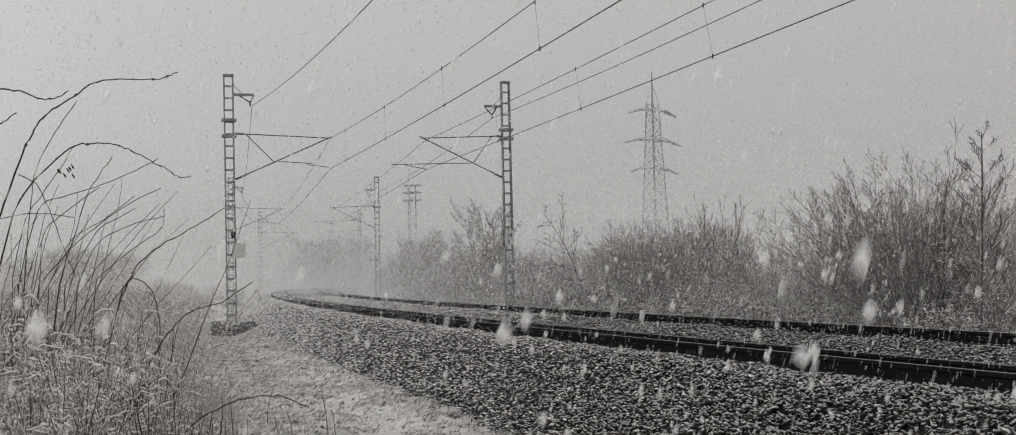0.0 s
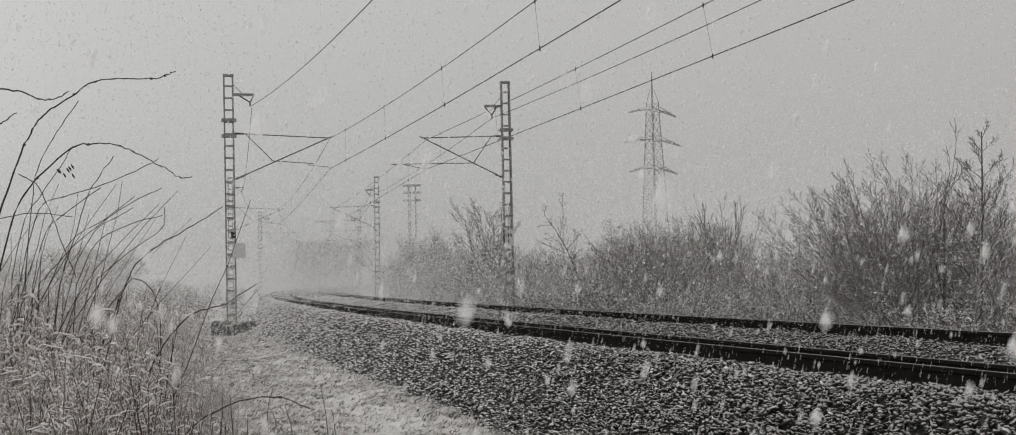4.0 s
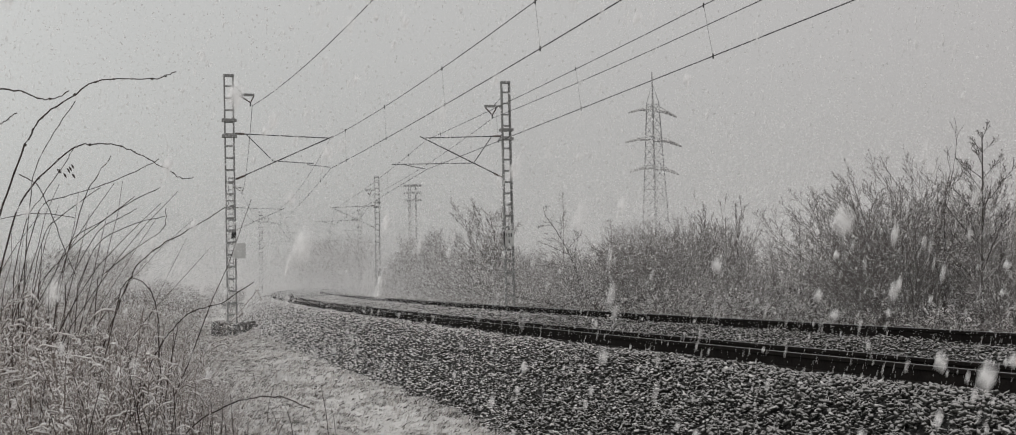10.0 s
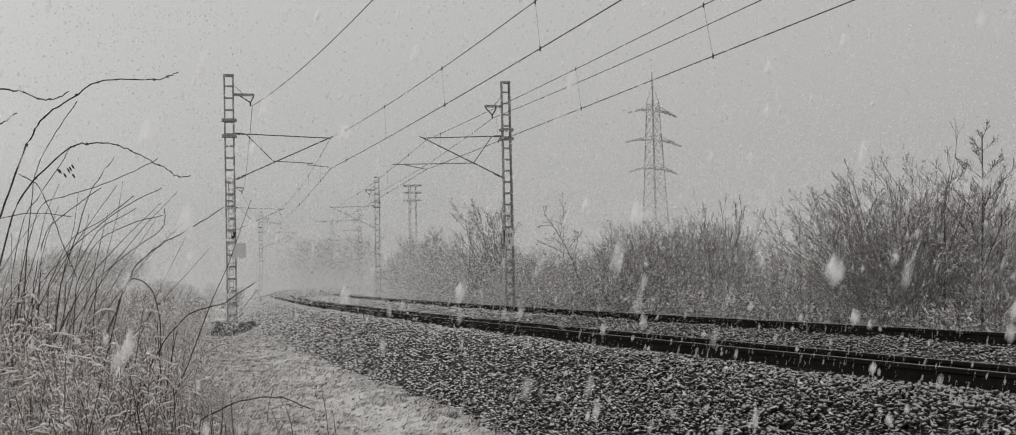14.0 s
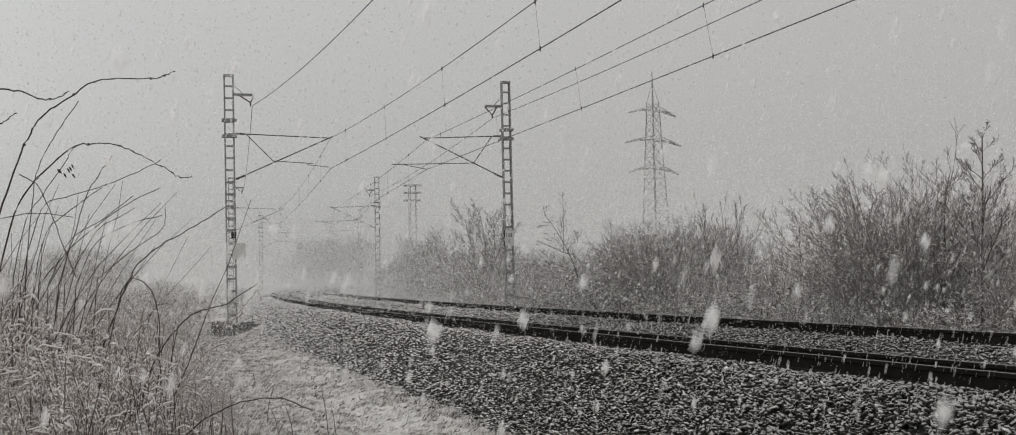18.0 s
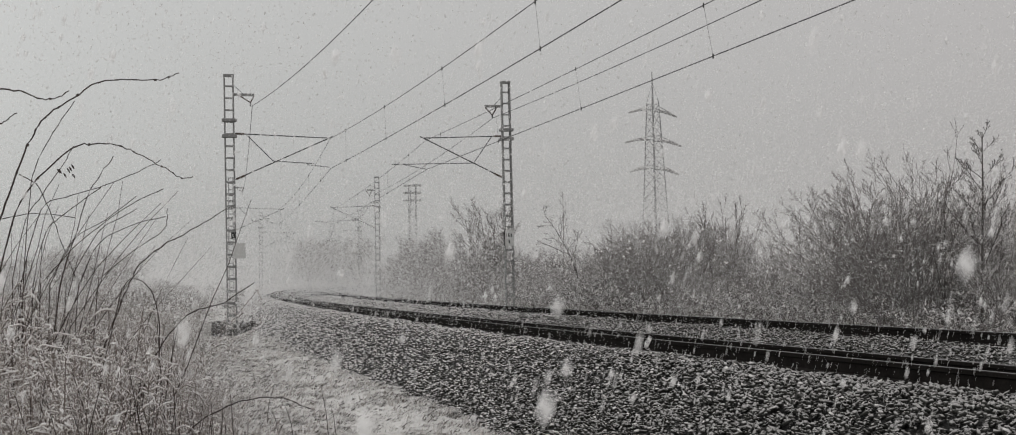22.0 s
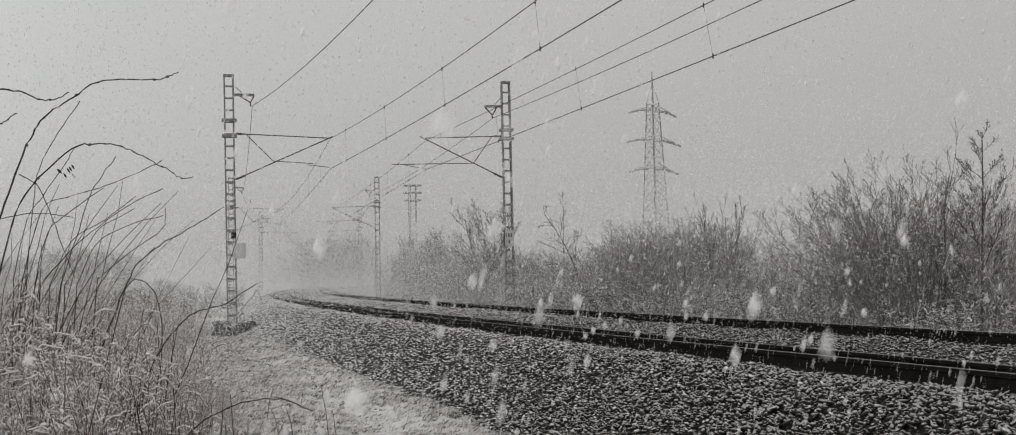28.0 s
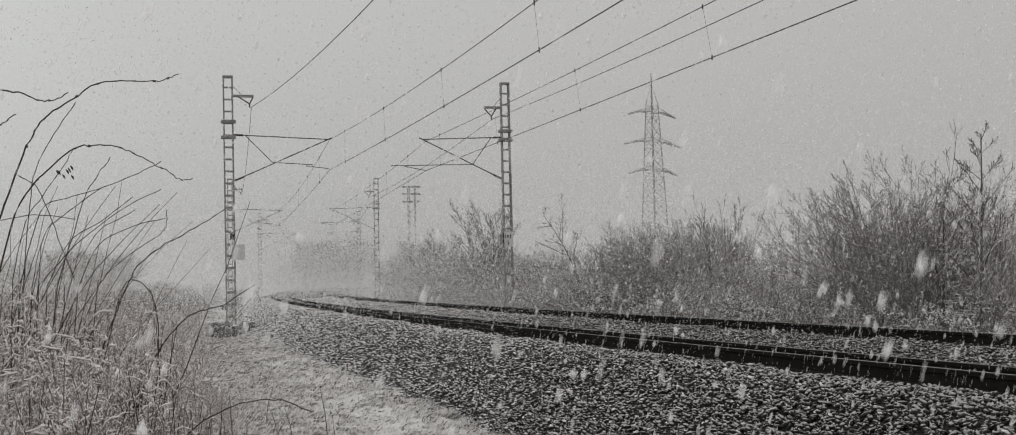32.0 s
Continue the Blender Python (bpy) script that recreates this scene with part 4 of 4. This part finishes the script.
def build_grass(name, label, count, material, tall, inner=-2.4, outer=-9.5, flat=0.0):
    sh = Shape()
    for i in range(count):
        s = 4 + 80 * rng.random() ** 1.8
        o = rng.uniform(outer, inner)
        p = along(o, s)
        z = ground_z(p.x, p.y)
        if material is not SNOWED and noise.noise(Vector((p.x * 0.9, p.y * 0.9, 5))) < rng.uniform(-0.85, 0.2):
            continue
        if o > -4.9 and not flat and rng.random() < 0.6:
            continue
        way = rng.gauss(0.6, 0.7)
        for k in range(5):
            h = rng.uniform(0.03, tall) * (1.5 if o < -5.5 else 1)
            w = 0.0035 + 0.0002 * s
            a = rng.uniform(0, 6.28)
            e = Vector((math.cos(a) * w, math.sin(a) * w, 0))
            lean = Vector((way + rng.gauss(0, 0.4) + 1.6 * flat, rng.gauss(-0.3, 0.5), 0)) * h
            b = Vector((p.x + rng.gauss(0, 0.03), p.y + rng.gauss(0, 0.03), z - 0.02))
            m = b + lean * 0.4 + Vector((0, 0, h * 0.8))
            t = b + lean * 1.5 + Vector((0, 0, h * 0.85))
            sh.add([b - e, b + e, m - e, m + e, t], [(0, 1, 3, 2), (2, 3, 4)])
    ob = new(name, sh.mesh(name, material))
    tagged(ob, label, "grass", kind="stuff")


build_grass("frosted_grass", "short grass bent under fresh snow", 17000, FROSTED, 0.14)
build_grass("dead_grass", "short dead straw-coloured grass poking through snow", 7000, STRAW, 0.09)
build_grass("snowed_tufts", "flattened grass tufts under a thin layer of snow", 24000, SNOWED, 0.06, -2.25, -6.2, 0.7)
build_grass("bent_grass", "dark grass blades lying in the snowy path", 9500, DARK_GRASS, 0.075, -2.3, -5.4, 1.0)


def build_field_weeds():
    sh = Shape()
    for i in range(26000):
        s = 26 + 104 * rng.random() ** 1.3
        o = -3.6 - 0.03 * max(0, s - 40) - 50 * rng.random() ** 1.8
        p = along(o, s)
        z = ground_z(p.x, p.y)
        h = (rng.uniform(0.15, 0.8) * smooth(-3.6, -8, o) + 0.08) * (1 - 0.5 * smooth(50, 95, s)) * (0.35 + 0.65 * smooth(24, 34, s))
        w = 0.006 + 0.00028 * s
        a = rng.uniform(0, math.pi)
        e = Vector((math.cos(a) * w, math.sin(a) * w, 0))
        lean = Vector((rng.gauss(0, 0.35), rng.gauss(0, 0.35), 0)) * h
        b = Vector((p.x, p.y, z - 0.03))
        m, t = b + lean * 0.4 + Vector((0, 0, h * 0.6)), b + lean + Vector((0, 0, h))
        sh.add([b - e, b + e, m - e, m + e, t], [(0, 1, 3, 2), (2, 3, 4)])
    ob = new("field_weeds", sh.mesh("field_weeds", FIELD))
    tagged(ob, "frosted dead weeds over the snowy field", "weeds", kind="stuff")


build_field_weeds()

# ---- stones of the bed ----


def stone_mesh(seed):
    r = random.Random(seed)
    bm = bmesh.new()
    sx, sy, sz = r.uniform(0.95, 1.5), r.uniform(0.65, 0.95), r.uniform(0.48, 0.72)
    for k in range(9):
        d = Vector((r.gauss(0, 1), r.gauss(0, 1), r.gauss(0, 1))).normalized() * r.uniform(0.8, 1.1)
        bm.verts.new((d.x * sx, d.y * sy, d.z * sz))
    bmesh.ops.convex_hull(bm, input=bm.verts[:])
    for v in [v for v in bm.verts if not v.link_faces]:
        bm.verts.remove(v)
    bmesh.ops.triangulate(bm, faces=bm.faces[:])
    me = bpy.data.meshes.new("stone")
    bm.to_mesh(me)
    bm.free()
    me.materials.append(STONE)
    return me


STONES = [stone_mesh(40 + i) for i in range(12)]
STONE_V = [np.array([v.co[:] for v in m.vertices]) for m in STONES]
STONE_F = [np.array([p.vertices[:] for p in m.polygons]) for m in STONES]


def place_stone(o, s):
    p = along(o, s)
    size = rng.uniform(0.02, 0.043)
    eul = Euler((rng.uniform(-0.8, 0.8), rng.uniform(-0.8, 0.8), rng.uniform(0, 6.28)))
    return p, bed_z(o) + bed_rough(o, s) + size * rng.uniform(-0.1, 0.75), size, eul


def stone_mass(name, count, s0, s1, power, offs, material, label, share):
    vs, fs, n = [], [], 0
    for i in range(count):
        s = s0 + (s1 - s0) * rng.random() ** power
        if rng.random() > share(s):
            continue
        o = rng.uniform(*offs)
        p, z, size, eul = place_stone(o, s)
        size *= 1 + max(0, s - 16) * 0.018
        k = rng.randrange(12)
        m = np.array(eul.to_matrix()) * size
        vs.append(STONE_V[k] @ m.T + np.array((p.x, p.y, z)))
        fs.append(STONE_F[k] + n)
        n += len(STONE_V[k])
    me = bpy.data.meshes.new(name)
    v, f = np.concatenate(vs), np.concatenate(fs)
    me.vertices.add(len(v))
    me.vertices.foreach_set("co", v.ravel())
    me.loops.add(f.size)
    me.loops.foreach_set("vertex_index", f.ravel().astype(np.int32))
    me.polygons.add(len(f))
    me.polygons.foreach_set("loop_start", np.arange(0, f.size, 3, dtype=np.int32))
    me.materials.append(material)
    me.update(calc_edges=True)
    ob = new(name, me)
    ob.parent = BALLAST
    tagged(ob, label, kind="stuff")


DARK, PALE = "dark crushed stones with snow on top", "crushed stones in a paler colour with more snow, farther along"
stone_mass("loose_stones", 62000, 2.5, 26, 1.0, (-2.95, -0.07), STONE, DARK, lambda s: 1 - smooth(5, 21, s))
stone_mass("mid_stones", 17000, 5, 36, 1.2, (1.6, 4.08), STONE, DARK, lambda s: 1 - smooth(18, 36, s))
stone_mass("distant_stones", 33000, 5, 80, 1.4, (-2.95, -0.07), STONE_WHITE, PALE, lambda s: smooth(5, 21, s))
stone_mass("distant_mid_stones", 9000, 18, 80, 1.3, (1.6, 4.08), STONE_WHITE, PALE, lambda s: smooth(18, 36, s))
for i in range(300):
    s = rng.uniform(5.5, 11.5)
    o = rng.uniform(-2.5, -0.2)
    p, z, size, eul = place_stone(o, s)
    st = part("stone", STONES[i % 12], STONE, BALLAST, at=Matrix.LocRotScale((p.x, p.y, z + 0.012), eul, (size,) * 3))

# ---- sleepers, sunk in the stones ----


def sleeper_mesh():
    sh = Shape().box(-1.2, 1.2, -0.13, 0.13, -0.2, 0.0, 0.02)
    return sh.mesh("sleeper", CONCRETE)


SLEEPER = sleeper_mesh()
for off in (0.752, SPACING + 0.752):
    for i in range(130):
        s = -4 + 0.6 * i
        ob = new("sleeper", SLEEPER)
        ob.matrix_basis = on_line(off, s, -0.272) @ pose(0, 0, 0, 0, math.degrees(math.atan(CANT / 1.505)), 0)
        tagged(ob, "grey concrete sleeper sunk in snowy crushed stone", "sleeper", "sleepers")

# ---- falling snow ----


def cloud_of_flakes(name, label, count, near, far, fall, drift, size, seed, lumpy=False, power=1.0, low=-2.0, layer=0.0):
    """Flakes filling the camera's wedge of view between two distances, high enough to keep falling throughout."""
    g = np.random.default_rng(seed)
    d = near + (far - near) * g.random(count * 3) ** power
    half = 0.5 * d + 0.8 + (0 if fall else abs(drift[0]) * 16)
    top = np.maximum(0.30 * d + 1.5, 3)
    z = low + (top - low + fall) * g.random(count * 3)
    if layer:
        top, z = top * 0 + 12, low + g.exponential(layer, count * 3)
    x = half * g.uniform(-1, 1, count * 3) - drift[0] * ((z - 0.8) / 1.3 if fall else 16)
    y = d
    keep = g.random(count * 3) < (top - low + fall) / np.max(top - low + fall)
    pos = np.stack([x, y, z], 1)[keep][:count]
    dd = d[keep][:count]
    n = len(pos)
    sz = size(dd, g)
    if lumpy:
        base = np.array([(1, 0, 0), (-1, 0, 0), (0, 1, 0), (0, -1, 0), (0, 0, 1.2), (0, 0, -1.2)])
        tri = np.array([(0, 2, 4), (2, 1, 4), (1, 3, 4), (3, 0, 4), (2, 0, 5), (1, 2, 5), (3, 1, 5), (0, 3, 5)])
        v = base[None] * g.uniform(0.75, 1.12, (n, 6, 1)) + g.normal(0, 0.12, (n, 6, 3))
    else:
        a = g.normal(0, 1, (n, 3))
        a /= np.linalg.norm(a, axis=1, keepdims=True)
        b = np.cross(a, g.normal(0, 1, (n, 3)))
        b /= np.linalg.norm(b, axis=1, keepdims=True)
        turn = np.arange(3) * 2 * np.pi / 3
        v = a[:, None, :] * np.cos(turn)[None, :, None] + b[:, None, :] * np.sin(turn)[None, :, None]
        tri = np.array([(0, 1, 2)])
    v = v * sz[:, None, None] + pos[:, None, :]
    k = v.shape[1]
    f = (tri[None] + (np.arange(n) * k)[:, None, None]).reshape(-1, 3)
    me = bpy.data.meshes.new(name)
    me.vertices.add(n * k)
    me.vertices.foreach_set("co", v.astype(np.float32).ravel())
    me.loops.add(f.size)
    me.loops.foreach_set("vertex_index", f.ravel().astype(np.int32))
    me.polygons.add(len(f))
    me.polygons.foreach_set("loop_start", np.arange(0, f.size, 3, dtype=np.int32))
    me.materials.append(LACY if lumpy else SNOW)
    me.update(calc_edges=True)
    ob = new(name, me)
    return tagged(ob, label, "falling snow", kind="stuff")


WIND = (-0.34, 0.0)
near_snow = cloud_of_flakes("snowflakes", "large white snowflakes falling close by", 54000, 1.5, 12, 42, WIND,
                            lambda d, g: np.clip(g.lognormal(-4.95, 0.58, len(d)), 0.0032, 0.023), 1, True, 1.0, -1.5)
fine_snow = cloud_of_flakes("fine_snowflakes", "small white snowflakes falling over the near rail", 290000, 4.0, 15, 42, WIND,
                            lambda d, g: g.uniform(0.003, 0.0088, len(d)), 5, False, 0.9, -1.5)
# flakes sized by distance from the camera, so the far ones are oversized
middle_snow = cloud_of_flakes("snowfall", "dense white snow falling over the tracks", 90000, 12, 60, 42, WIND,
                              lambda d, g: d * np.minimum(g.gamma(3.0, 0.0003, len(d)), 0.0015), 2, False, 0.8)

# ---- haze in front of the thicket, added as flakes sized by distance from the camera ----
near_haze = cloud_of_flakes("near_haze_flakes", "thin haze over the tracks, made of flakes sized by distance", 260000, 13, 31, 0, (-0.3, 0),
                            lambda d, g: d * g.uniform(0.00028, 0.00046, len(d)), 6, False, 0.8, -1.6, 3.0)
far_haze = cloud_of_flakes("far_haze_flakes", "pale haze over the ground, made of flakes sized by distance", 860000, 31, 165, 0, (-0.3, 0),
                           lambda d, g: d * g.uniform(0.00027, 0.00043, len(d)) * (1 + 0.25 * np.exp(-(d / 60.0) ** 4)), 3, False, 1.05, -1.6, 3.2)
distant_haze = cloud_of_flakes("distant_haze_flakes", "pale distant haze, made of flakes sized by distance", 640000, 50, 165, 0, (-0.3, 0),
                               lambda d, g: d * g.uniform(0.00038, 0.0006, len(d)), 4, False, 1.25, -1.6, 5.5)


# ---- what moves ----


def motions():
    times = [0, 0.2] + [0.2 + 3.16 * i for i in range(1, 10)] + [31.8, 32]
    for ob, speed, wind in ((near_snow, 1.3, WIND), (fine_snow, 1.35, WIND), (middle_snow, 1.25, WIND), (near_haze, 0.02, (-0.3, 0)), (far_haze, 0.02, (-0.3, 0)), (distant_haze, 0.02, (-0.3, 0))):
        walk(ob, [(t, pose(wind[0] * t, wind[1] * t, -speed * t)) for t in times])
    r = random.Random(3)
    for c, base in SWAYING:
        rows, a = [], r.uniform(0, 6.28)
        for i in range(33):
            g = 0.28 * math.sin(2.6 * i + a) + r.gauss(0, 0.16) + 0.25 * smooth(17, 23, i)
            rows.append((i, Matrix.Translation(base) @ pose(0, 0, 0, g * 0.4, g, g * 0.5)))
        walk(c, rows)


motions()
